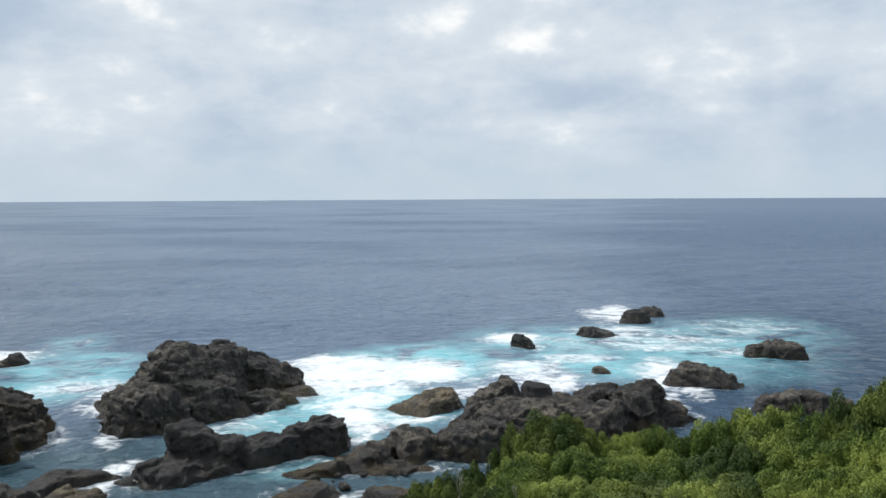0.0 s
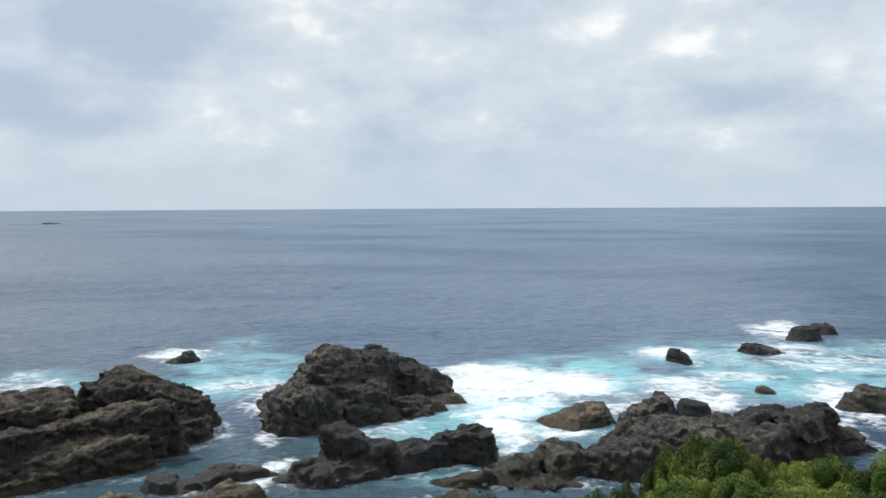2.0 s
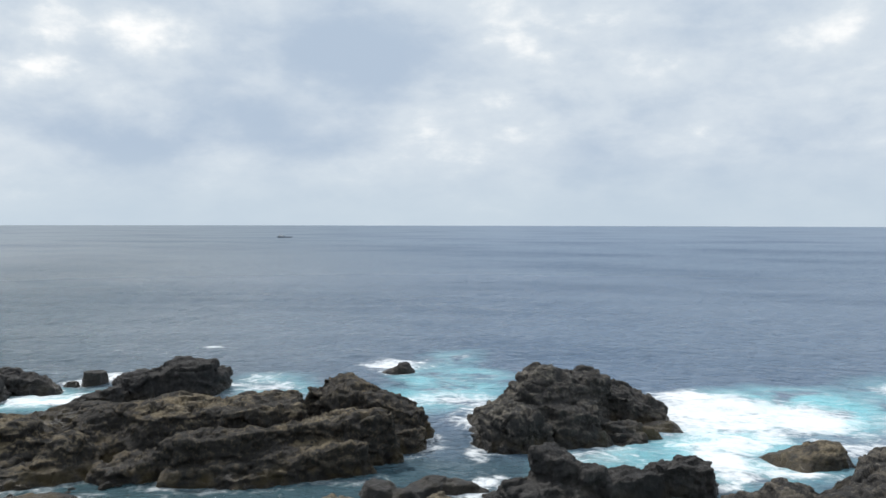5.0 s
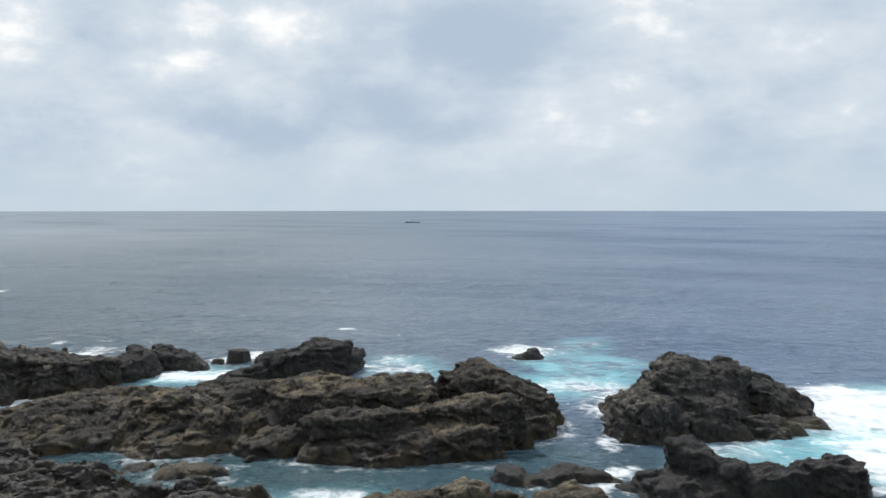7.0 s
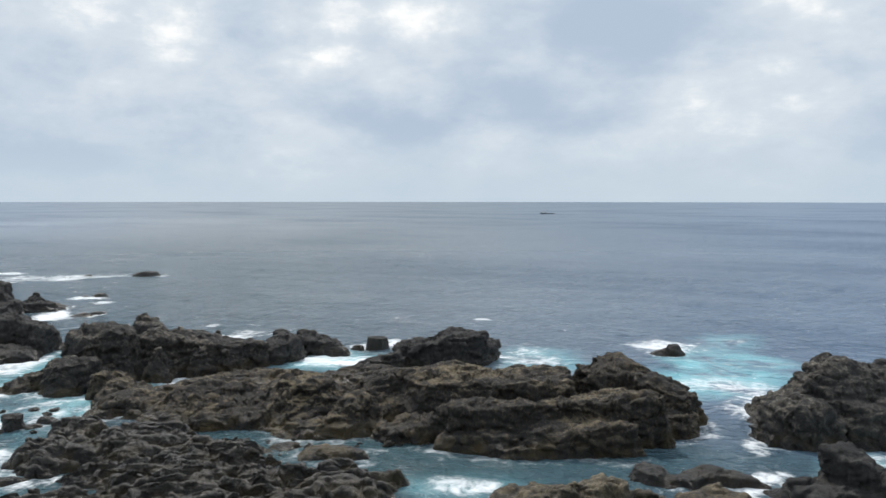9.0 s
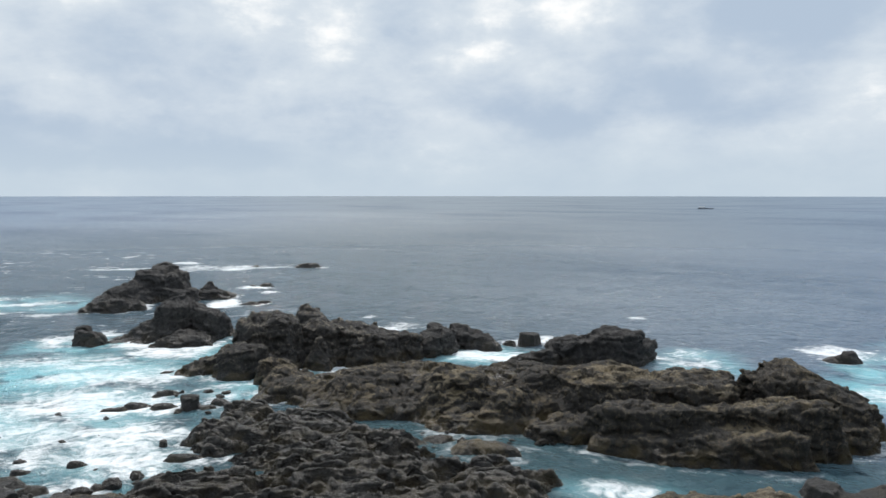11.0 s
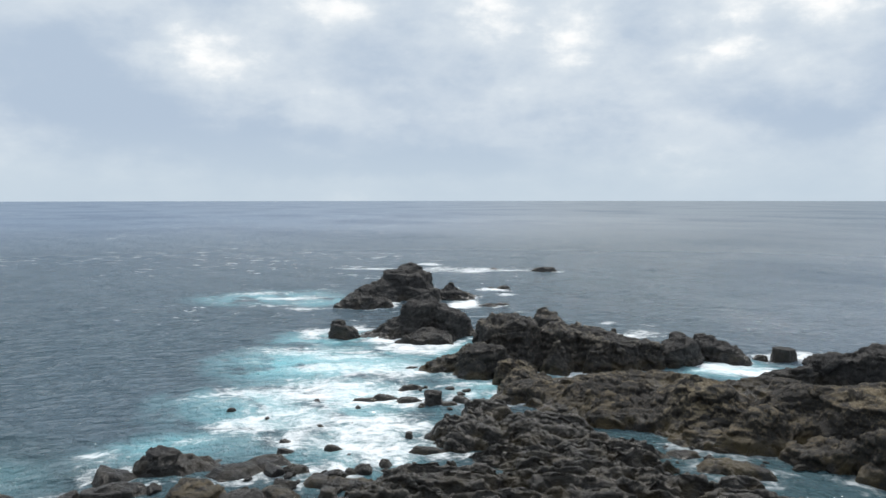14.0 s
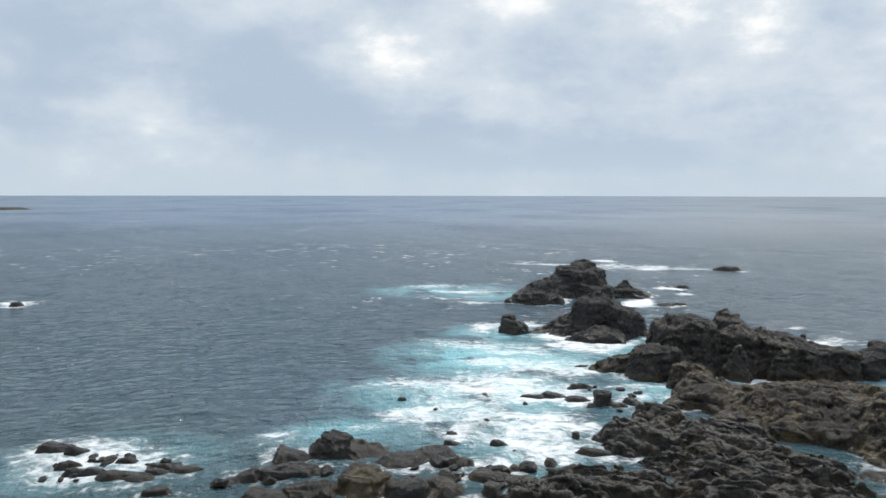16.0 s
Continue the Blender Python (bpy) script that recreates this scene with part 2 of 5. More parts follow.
def sea_material():
    m, n, bsdf = material("sea_water")
    at = n.add("ShaderNodeNewGeometry").outputs["Position"]
    attr = n.add("ShaderNodeAttribute", attribute_name="surf")
    surf = n.add("ShaderNodeSeparateColor", {0: attr.outputs["Color"]})
    foam, clear, calm = surf.outputs[0], surf.outputs[1], surf.outputs[2]
    drift = n.scaled(at, (0.006, 0.009, 0.0))
    patch = n.noise(drift, 1.0, 4, 0.5)
    off = n.add("ShaderNodeVectorMath", {0: at}, operation="LENGTH").outputs["Value"]
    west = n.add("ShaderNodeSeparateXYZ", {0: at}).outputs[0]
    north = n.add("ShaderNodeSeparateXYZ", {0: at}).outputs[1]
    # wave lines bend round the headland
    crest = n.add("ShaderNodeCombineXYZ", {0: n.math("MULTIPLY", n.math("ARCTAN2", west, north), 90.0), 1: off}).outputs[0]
    # grey sheen towards the sun, put into the water colour
    sheen = n.math("MULTIPLY", n.ramp(n.math("DIVIDE", west, off), -0.30, -0.75), n.ramp(n.math("DIVIDE", west, off), -1.0, -0.85))
    # dimmer sky reflection to the east, painted as darker water
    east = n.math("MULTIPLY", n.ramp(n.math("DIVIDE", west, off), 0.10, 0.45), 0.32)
    deep = n.mix(n.ramp(n.math("SUBTRACT", n.math("ADD", patch, 0.08), east), 0.36, 0.66), n.mix(sheen, (0.078, 0.129, 0.206), (0.084, 0.123, 0.164)), n.mix(sheen, (0.157, 0.217, 0.300), (0.172, 0.209, 0.246)))
    # green-grey western water, its weaker sky reflection painted in as a darker tone
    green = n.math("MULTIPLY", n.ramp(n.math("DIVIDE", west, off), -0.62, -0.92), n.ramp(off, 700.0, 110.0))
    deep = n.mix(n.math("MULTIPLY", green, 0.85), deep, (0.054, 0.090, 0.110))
    # deep water near the east shore, darkened in colour for its weaker sky reflection
    less_sky = n.math("MULTIPLY", n.ramp(n.math("DIVIDE", west, off), 0.18, 0.40), n.ramp(off, 190.0, 100.0))
    deep = n.mix(n.math("MULTIPLY", less_sky, 0.8), deep, (0.034, 0.068, 0.112))
    swirl = n.noise(n.scaled(at, (0.13, 0.17, 0.1)), 1.0, 5, 0.55, 0.5)
    tint = n.math("MULTIPLY", n.math("MULTIPLY", clear, n.ramp(swirl, 0.30, 0.56)), n.math("SUBTRACT", 1.0, n.math("MULTIPLY", calm, 0.75)))
    # teal channel; nearer water is also darkened here for its lower reflection
    deep = n.mix(n.math("MULTIPLY", n.ramp(calm, 0.0, 0.5), 0.75), deep, n.mix(n.ramp(calm, 0.5, 0.9), (0.056, 0.102, 0.118), (0.036, 0.086, 0.098)))
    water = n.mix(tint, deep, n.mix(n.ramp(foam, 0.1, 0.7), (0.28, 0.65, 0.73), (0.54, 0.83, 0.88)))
    lace = n.noise(at, 0.32, 8, 0.66, 1.6)
    web = n.add("ShaderNodeTexVoronoi", {"Vector": at, "Scale": 0.75}, feature="DISTANCE_TO_EDGE").outputs["Distance"]
    strand = n.noise(n.scaled(crest, (0.38, 0.60, 0.3)), 1.0, 7, 0.64, 1.8)
    torn = n.math("ADD", n.math("MULTIPLY", n.math("SUBTRACT", lace, 0.5), 1.3), n.math("MULTIPLY", n.math("SUBTRACT", strand, 0.5), 1.3))
    torn = n.math("ADD", torn, n.math("MULTIPLY", n.ramp(web, 0.22, 0.0), 0.10))
    gaps = n.noise(n.scaled(crest, (0.09, 0.19, 0.1)), 1.0, 4, 0.55, 1.0)
    torn = n.math("ADD", torn, n.math("MULTIPLY", n.math("SUBTRACT", gaps, 0.5), 1.3))
    white = n.ramp(n.math("ADD", n.math("MULTIPLY", foam, 0.92), torn), 0.24, 1.0)
    white = n.math("MULTIPLY", white, n.ramp(foam, 0.03, 0.20))
    veil = n.ramp(n.noise(n.scaled(crest, (0.28, 0.70, 0.2)), 1.0, 7, 0.64, 1.6), 0.50, 0.66)
    white = n.math("MAXIMUM", white, n.math("MULTIPLY", n.math("MULTIPLY", veil, clear), 0.4))
    white = n.math("MULTIPLY", white, n.math("SUBTRACT", 1.0, n.math("MULTIPLY", n.ramp(calm, 0.5, 0.9), 0.55)))
    flecks = n.noise(n.scaled(crest, (0.36, 0.32, 0.0)), 1.0, 5, 0.70, 0.6)
    windward = n.ramp(n.math("DIVIDE", west, off), -0.885, -0.965)
    rough_water = n.math("MULTIPLY", windward, n.ramp(n.noise(n.scaled(at, (0.008, 0.008, 0.0)), 1.0, 2), 0.40, 0.60))
    caps = n.math("MULTIPLY", n.ramp(flecks, 0.60, 0.66), n.math("MULTIPLY", rough_water, n.ramp(off, 90.0, 200.0)))
    white = n.math("MAXIMUM", white, n.math("MULTIPLY", caps, 0.8))
    # white specks painted on calm water in place of sun glints
    glint_specks = n.ramp(n.noise(n.scaled(crest, (1.6, 2.6, 1.0)), 1.0, 3, 0.6), 0.70, 0.76)
    white = n.math("MAXIMUM", white, n.math("MULTIPLY", glint_specks, n.math("MULTIPLY", n.ramp(calm, 0.1, 0.6), 0.7)))
    rip = n.math("ADD", n.math("MULTIPLY", n.noise(n.scaled(at, (1.3, 2.2, 1.0)), 1.0, 4, 0.6, 0.3), 0.26), n.math("MULTIPLY", n.noise(n.scaled(at, (0.22, 0.34, 0.1)), 1.0, 5, 0.62), 1.6))
    chop = n.noise(n.scaled(crest, (0.34, 0.80, 0.3)), 1.0, 2, 0.45)
    rip = n.math("ADD", n.math("ADD", rip, n.math("MULTIPLY", chop, 1.15)), n.math("MULTIPLY", white, 0.15))
    bump = n.add("ShaderNodeBump", {"Height": rip, "Strength": n.math("MULTIPLY", n.math("ADD", 0.12, n.math("MULTIPLY", n.ramp(off, 1500.0, 120.0), 0.88)), n.math("SUBTRACT", 1.0, n.math("MULTIPLY", white, 0.7)))}, distance=0.9).outputs[0]
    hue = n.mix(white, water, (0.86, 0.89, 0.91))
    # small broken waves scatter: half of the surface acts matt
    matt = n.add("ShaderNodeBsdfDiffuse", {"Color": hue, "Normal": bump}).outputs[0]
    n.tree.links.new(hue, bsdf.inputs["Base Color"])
    n.tree.links.new(n.math("ADD", n.math("SUBTRACT", 0.33, n.math("MULTIPLY", n.ramp(off, 420.0, 80.0), 0.25)), n.math("MULTIPLY", white, 0.6)), bsdf.inputs["Roughness"])
    n.tree.links.new(bump, bsdf.inputs["Normal"])
    bsdf.inputs["IOR"].default_value = 1.33
    both = n.add("ShaderNodeMixShader", {0: 0.34, 1: bsdf.outputs[0], 2: matt}).outputs[0]
    for node in list(n.tree.nodes):
        if node.bl_idname == "ShaderNodeOutputMaterial":
            n.tree.links.new(both, node.inputs[0])
    return m


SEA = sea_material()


def plain_material(name, a, b, scale, rough=0.8, bump_by=0.3):
    m, n, bsdf = material(name)
    at = n.add("ShaderNodeNewGeometry").outputs["Position"]
    v = n.noise(at, scale, 6, 0.65)
    v = n.math("ADD", n.math("MULTIPLY", v, 0.6), n.math("MULTIPLY", n.noise(at, scale * 7, 4), 0.4))
    n.tree.links.new(n.mix(n.ramp(v, 0.36, 0.64), a, b), bsdf.inputs["Base Color"])
    bsdf.inputs["Roughness"].default_value = rough
    b = n.add("ShaderNodeBump", {"Height": v, "Strength": bump_by}, distance=0.2)
    n.tree.links.new(b.outputs[0], bsdf.inputs["Normal"])
    return m


def leaf_material(name, a, b, c):
    m, n, bsdf = material(name)
    pick = n.add("ShaderNodeNewGeometry").outputs["Random Per Island"]
    at = n.add("ShaderNodeNewGeometry").outputs["Position"]
    col = n.mix(n.ramp(pick, 0.1, 0.9), a, b)
    col = n.mix(n.ramp(n.noise(at, 0.45, 4), 0.42, 0.66), col, c)
    age = n.add("ShaderNodeObjectInfo").outputs["Random"]
    col = n.mix(n.math("MULTIPLY", n.ramp(age, 0.4, 1.0), 0.3), col, a)
    n.tree.links.new(col, bsdf.inputs["Base Color"])
    bsdf.inputs["Roughness"].default_value = 0.62
    bsdf.inputs["Specular IOR Level"].default_value = 0.3
    bsdf.inputs["Transmission Weight"].default_value = 0.0
    return m


LEAF = leaf_material("leaf_green", (0.032, 0.064, 0.012), (0.145, 0.215, 0.034), (0.28, 0.335, 0.065))
LEAF_DARK = leaf_material("leaf_dark_green", (0.024, 0.048, 0.011), (0.090, 0.136, 0.025), (0.17, 0.21, 0.042))
BARK = plain_material("bark", (0.06, 0.048, 0.036), (0.13, 0.11, 0.085), 6.0)
SOIL = plain_material("scrub_ground", (0.035, 0.045, 0.018), (0.085, 0.085, 0.04), 0.8)
HULL_DARK = plain_material("hull_paint", (0.07, 0.09, 0.12), (0.10, 0.12, 0.15), 0.5, 0.4, 0.05)
HULL_WHITE = plain_material("cabin_paint", (0.7, 0.7, 0.7), (0.8, 0.8, 0.8), 0.5, 0.4, 0.05)


# ---- numbers: lattice noise on arrays ----
def lattice(ix, iy, iz, seed):
    h = (ix.astype(np.int64) * 374761393 + iy.astype(np.int64) * 668265263 + iz.astype(np.int64) * 2147483647 + seed * 1274126177) & 0xFFFFFFFF
    h = ((h ^ (h >> 13)) * 1274126177) & 0xFFFFFFFF
    return ((h ^ (h >> 16)) & 0xFFFF) / 65535.0


def value_noise(x, y, z, seed=0):
    fx, fy, fz = np.floor(x), np.floor(y), np.floor(z)
    u, v, w = x - fx, y - fy, z - fz
    u, v, w = u * u * (3 - 2 * u), v * v * (3 - 2 * v), w * w * (3 - 2 * w)
    total = 0.0
    for a in (0, 1):
        for b in (0, 1):
            for c in (0, 1):
                total = total + lattice(fx + a, fy + b, fz + c, seed) * (u if a else 1 - u) * (v if b else 1 - v) * (w if c else 1 - w)
    return total * 2 - 1


def fractal(x, y, z, seed=0, octaves=4, gain=0.5):
    total, amp = 0.0, 1.0
    for i in range(octaves):
        total = total + amp * value_noise(x, y, z, seed + i)
        x, y, z, amp = x * 2.03 + 11.3, y * 2.03 + 7.1, z * 2.03 + 3.7, amp * gain
    return total


def mesh_from(name, verts, faces, mat, smooth=False):
    me = bpy.data.meshes.new(name)
    verts, faces = np.asarray(verts, dtype=np.float32), np.asarray(faces, dtype=np.int32)
    k = faces.shape[1]
    me.vertices.add(len(verts))
    me.vertices.foreach_set("co", verts.ravel())
    me.loops.add(faces.size)
    me.loops.foreach_set("vertex_index", faces.ravel())
    me.polygons.add(len(faces))
    me.polygons.foreach_set("loop_start", np.arange(0, faces.size, k, dtype=np.int32))
    me.polygons.foreach_set("use_smooth", np.full(len(faces), smooth))
    me.materials.append(mat)
    me.update(calc_edges=True)
    return me


def lump_distance(x, y, lump):
    cx, cy, across, deep, turn = lump[:5]
    c, s = math.cos(radians(turn)), math.sin(radians(turn))
    dx, dy = x - cx, y - cy
    return np.hypot((dx * c + dy * s) / across, (dy * c - dx * s) / deep)


def block_distance(x, y, lump, seed):
    """How far out from a mass with an angular plan: 0 at its middle, 1 at its edge."""
    rng = random.Random(seed)
    cx, cy, across, deep, turn = lump[:5]
    c, s = math.cos(radians(turn)), math.sin(radians(turn))
    p, q = ((x - cx) * c + (y - cy) * s) / across, ((y - cy) * c - (x - cx) * s) / deep
    d, start, sides = np.zeros_like(x), rng.uniform(0, 6.28), rng.choice((5, 6, 7))
    for k in range(sides):
        t = start + (k + rng.uniform(-0.25, 0.25)) * 2 * math.pi / sides
        d = np.maximum(d, (p * math.cos(t) + q * math.sin(t)) / rng.uniform(0.84, 1.0))
    return 0.65 * d + 0.35 * np.hypot(p, q)


def fractured(x, y, z, seed, tilt=0.0):
    """Broken blocks in space: each cell of a jittered lattice stands out by its own amount and leans its own way; also how far the nearest joint is."""
    fx, fy, fz = np.floor(x), np.floor(y), np.floor(z)
    best, second = np.full(x.shape, 9.0), np.full(x.shape, 9.0)
    h = np.zeros_like(x)
    for i, j, k in itertools.product((-1, 0, 1), repeat=3):
        cx, cy, cz = fx + i, fy + j, fz + k
        dx, dy, dz = x - cx - lattice(cx, cy, cz, seed), y - cy - lattice(cx, cy, cz, seed + 1), z - cz - lattice(cx, cy, cz, seed + 2)
        d = np.sqrt(dx * dx + dy * dy + dz * dz)
        nearer = d < best
        second = np.where(nearer, best, np.minimum(second, d))
        facet = lattice(cx, cy, cz, seed + 3) - 0.5
        if tilt:
            facet = facet + tilt * (dx * (lattice(cx, cy, cz, seed + 4) - 0.5) + dy * (lattice(cx, cy, cz, seed + 5) - 0.5) + dz * (lattice(cx, cy, cz, seed + 6) - 0.5))
        h = np.where(nearer, facet, h)
        best = np.where(nearer, d, best)
    return h, second - best


def even_skin(verts, faces, size):
    """The closed shape as an even skin of small quads: places, normals, quads."""
    probe = new("probe", mesh_from("probe", verts, faces, ROCK))
    even = probe.modifiers.new("even", "REMESH")
    even.mode, even.voxel_size = "VOXEL", size
    shape = probe.evaluated_get(bpy.context.evaluated_depsgraph_get())
    me = shape.to_mesh()
    co, nor = np.empty(len(me.vertices) * 3, dtype=np.float32), np.empty(len(me.vertices) * 3, dtype=np.float32)
    me.vertices.foreach_get("co", co)
    me.vertex_normals.foreach_get("vector", nor)
    quads = np.empty(len(me.loops), dtype=np.int32)
    me.loops.foreach_get("vertex_index", quads)
    shape.to_mesh_clear()
    old = probe.data
    bpy.data.objects.remove(probe)
    bpy.data.meshes.remove(old)
    return co.reshape(-1, 3).astype(float), nor.reshape(-1, 3).astype(float), quads.reshape(-1, 4)


def pieces_of(label, keep):
    """Connected stretches of one label on a grid of cells; strays join a neighbour, islets get labels of their own."""
    ny, nx = label.shape
    for _ in range(9):
        comp = np.full(label.shape, -1, dtype=np.int64)
        sizes, kinds, near = [], [], []
        for sy, sx in zip(*np.nonzero(keep)):
            if comp[sy, sx] >= 0:
                continue
            k, lab, todo, size, touch = len(sizes), label[sy, sx], [(sy, sx)], 0, {}
            comp[sy, sx] = k
            while todo:
                cy, cx = todo.pop()
                size += 1
                for qy, qx in ((cy + 1, cx), (cy - 1, cx), (cy, cx + 1), (cy, cx - 1)):
                    if 0 <= qy < ny and 0 <= qx < nx and keep[qy, qx]:
                        if label[qy, qx] != lab:
                            touch[label[qy, qx]] = touch.get(label[qy, qx], 0) + 1
                        elif comp[qy, qx] < 0:
                            comp[qy, qx] = k
                            todo.append((qy, qx))
            sizes.append(size), kinds.append(lab), near.append(touch)
        largest, changed = {}, False
        for k, lab in enumerate(kinds):
            if lab not in largest or sizes[k] > sizes[largest[lab]]:
                largest[lab] = k
        total = sum(sizes)
        for k, lab in enumerate(kinds):
            small = sizes[k] < 0.03 * total
            if k != largest[lab] or small:
                if near[k]:
                    label[comp == k] = max(near[k], key=near[k].get)
                    changed = True
                elif k != largest[lab] or sizes[k] < 10:
                    if sizes[k] < 40:
                        keep[comp == k] = False
                    else:
                        label[comp == k] = 100 + k
                    changed = changed or sizes[k] < 40
        if not changed:
            break
    return np.where(comp >= 0, comp, -1), keep & (comp >= 0), [kinds[k] for k in range(len(kinds))]


def islands(quads):
    """For each face, which connected stretch of faces it belongs to."""
    lab = np.arange(quads.max() + 1)
    while True:
        m = lab[quads].min(1)
        nxt = lab.copy()
        np.minimum.at(nxt, quads.ravel(), np.repeat(m, quads.shape[1]))
        nxt = nxt[nxt]
        if (nxt == lab).all():
            return lab[quads[:, 0]]
        lab = nxt


def whole_pieces(place, quads):
    """Give every piece one connected stretch of faces; strays go to the piece that they touch."""
    for _ in range(8):
        strays = []
        for k in np.unique(place):
            mine = np.nonzero(place == k)[0]
            isl = islands(quads[mine])
            names, sizes = np.unique(isl, return_counts=True)
            if k >= 0:
                names = names[np.arange(len(names)) != sizes.argmax()]
            strays += [mine[isl == q] for q in names]
        if not strays:
            break
        moved = 0
        for group in strays:
            near = np.isin(quads, quads[group]).any(1)
            near[group] = False
            found = place[near]
            found = found[(found >= 0) & (found != place[group[0]])]
            if len(found):
                place[group] = np.bincount(found).argmax()
                moved += 1
        if not moved:
            break
    fresh = place.max() + 1
    for group in strays:
        if len(group) > 60 and place[group[0]] >= 0:
            place[group] = fresh
            fresh += 1
        else:
            place[group] = -1
    return place


LUMPS = []
rock_count = [0]
PROFILE = {1: (0.55, 0.62), 2: (0.30, 0.83), 3: (0.13, 0.93), 4: (0.58, 0.80)}


def sea_rock(name, label, group, cell, lumps, mat=None, flat=False, crag=1.0, step=0.9):
    """A craggy rock: a union of masses (x, y, across, deep, turn, top, profile), stepped in ledges, broken into blocks, that goes on below the water."""
    cell *= 0.6
    rock_count[0] += 1
    seed = rock_count[0] * 17
    LUMPS.extend((*l[:6], flat) for l in lumps)
    reach = [1.3 * max(l[2], l[3]) + 0.8 for l in lumps]
    x0, x1 = min(l[0] - r for l, r in zip(lumps, reach)), max(l[0] + r for l, r in zip(lumps, reach))
    y0, y1 = min(l[1] - r for l, r in zip(lumps, reach)), max(l[1] + r for l, r in zip(lumps, reach))
    nx, ny = int((x1 - x0) / cell) + 2, int((y1 - y0) / cell) + 2
    gx, gy = np.meshgrid(x0 + cell * np.arange(nx), y0 + cell * np.arange(ny))
    size = max(l[5] for l in lumps)
    zero = np.zeros_like(gx)
    small = min(1.0, 0.1 + max(l[2] for l in lumps) / 6.0)
    wx = gx + small * (0.45 * fractal(gx * 0.35, gy * 0.35, zero, seed, 4) + 0.2 * fractal(gx * 1.6, gy * 1.6, zero, seed + 2, 2))
    wy = gy + small * (0.45 * fractal(gx * 0.35 + 40, gy * 0.35, zero, seed, 4) + 0.2 * fractal(gx * 1.6 + 9, gy * 1.6, zero, seed + 2, 2))
    depth = 0.8
    peak, melt = np.full(gx.shape, -depth), np.ones(gx.shape)
    owner = np.zeros(gx.shape, dtype=np.int64)
    for i, l in enumerate(lumps):
        top = l[5]
        rim, shoulder = PROFILE[l[6] if len(l) > 6 else 2]
        lean = l[7] if len(l) > 7 else 0.0
        span = max(l[2], l[3])
        d = block_distance(wx, wy, l, seed + i * 7)
        d = d * (1 + 0.13 * fractal(gx / span * 1.3, gy / span * 1.3, zero + i * 3.3, seed + 5, 4))
        inside = np.clip(1 - d, -1, 1)
        flank, crown = inside / rim * shoulder, shoulder + (inside - rim) / (1 - rim) * (1 - shoulder)
        along = ((wx - l[0]) * math.cos(radians(l[4])) + (wy - l[1]) * math.sin(radians(l[4]))) / l[2]
        mass = np.maximum(top * np.minimum(flank, crown) * (1 + lean * np.clip(along, -1, 1)), -depth)
        owner = np.where(mass > peak, i, owner)
        peak = np.maximum(peak, mass)
        melt = melt + np.exp((np.minimum(mass, 12) + depth) / 0.3) - 1
    h = 0.5 * peak + 0.5 * (0.3 * np.log(melt) - depth)
    tall = np.clip((h + depth) / 1.4, 0, 1)
    amp = crag * min(1.0, 0.32 + size / 4.5)
    # strike and dip of the beds
    u, v = gx * 0.5 + gy * 0.87, gx * 0.87 - gy * 0.5
    h = h + tall * amp * 0.22 * fractal(u * 0.13, v * 0.32, zero, seed + 9, 4)
    # ledges
    shift = 0.9 * fractal(u * 0.12, v * 0.32, zero, seed + 13, 4) + 0.14 * v
    s = (h + shift) / step
    f = s - np.floor(s)
    ledged = step * (np.floor(s) + np.clip((f - 0.28) / 0.44, 0, 1) * 0.8 + f * 0.2) - shift
    h = h + (ledged - h) * tall * 0.6 * min(1.0, size / 2.5)
    if flat:
        # tilted beds: long gentle backs, each with a steep broken face
        for wide, high, warp, k in ((2.0, 0.85, 1.7, 0), (0.9, 0.42, 0.9, 7)):
            wv = v + warp * fractal(u * 0.22, v * 0.3, zero, seed + 31 + k, 4) + 0.35 * fractal(u * 0.9, v * 0.9, zero, seed + 37 + k, 3)
            f = wv / wide
            lift = lattice(np.floor(f), np.floor((u + 2.5 * lattice(np.floor(f), zero, zero, seed + 3)) / (wide * 1.5)), zero, seed + 41 + k)
            f = f - np.floor(f)
            h = h + tall * high * (np.minimum(f / 0.7, (1 - f) / 0.3) * (0.35 + 0.95 * lift) - 0.62)
    edge = np.zeros(gx.shape, dtype=bool)
    edge[0], edge[-1], edge[:, 0], edge[:, -1] = True, True, True, True
    h = np.where(edge, -depth, np.maximum(h, -depth))
    # close the shape with a flat underside, give it an even skin
    idx = np.arange(nx * ny).reshape(ny, nx)
    cells = np.stack([idx[:-1, :-1], idx[:-1, 1:], idx[1:, 1:], idx[1:, :-1]], -1)
    keep = np.maximum.reduce([h[:-1, :-1], h[1:, :-1], h[:-1, 1:], h[1:, 1:]]) > -0.4
    up = np.stack([gx, gy, h], -1).reshape(-1, 3)
    low = np.stack([gx, gy, np.full(gx.shape, -depth - 0.6)], -1).reshape(-1, 3)
    rim = np.concatenate([idx[0, :], idx[1:, -1], idx[-1, -2::-1], idx[-2:0:-1, 0]])
    side = np.stack([rim, rim + nx * ny, np.roll(rim, -1) + nx * ny, np.roll(rim, -1)], -1)
    co, nor, quads = even_skin(np.concatenate([up, low]), np.concatenate([cells.reshape(-1, 4), cells.reshape(-1, 4)[:, ::-1] + nx * ny, side]), cell)
    above = co[quads][..., 2].max(1) > -0.4
    used, back = np.unique(quads[above], return_inverse=True)
    co, nor, quads = co[used], nor[used], back.reshape(-1, 4)
    middle = co[quads].mean(1)
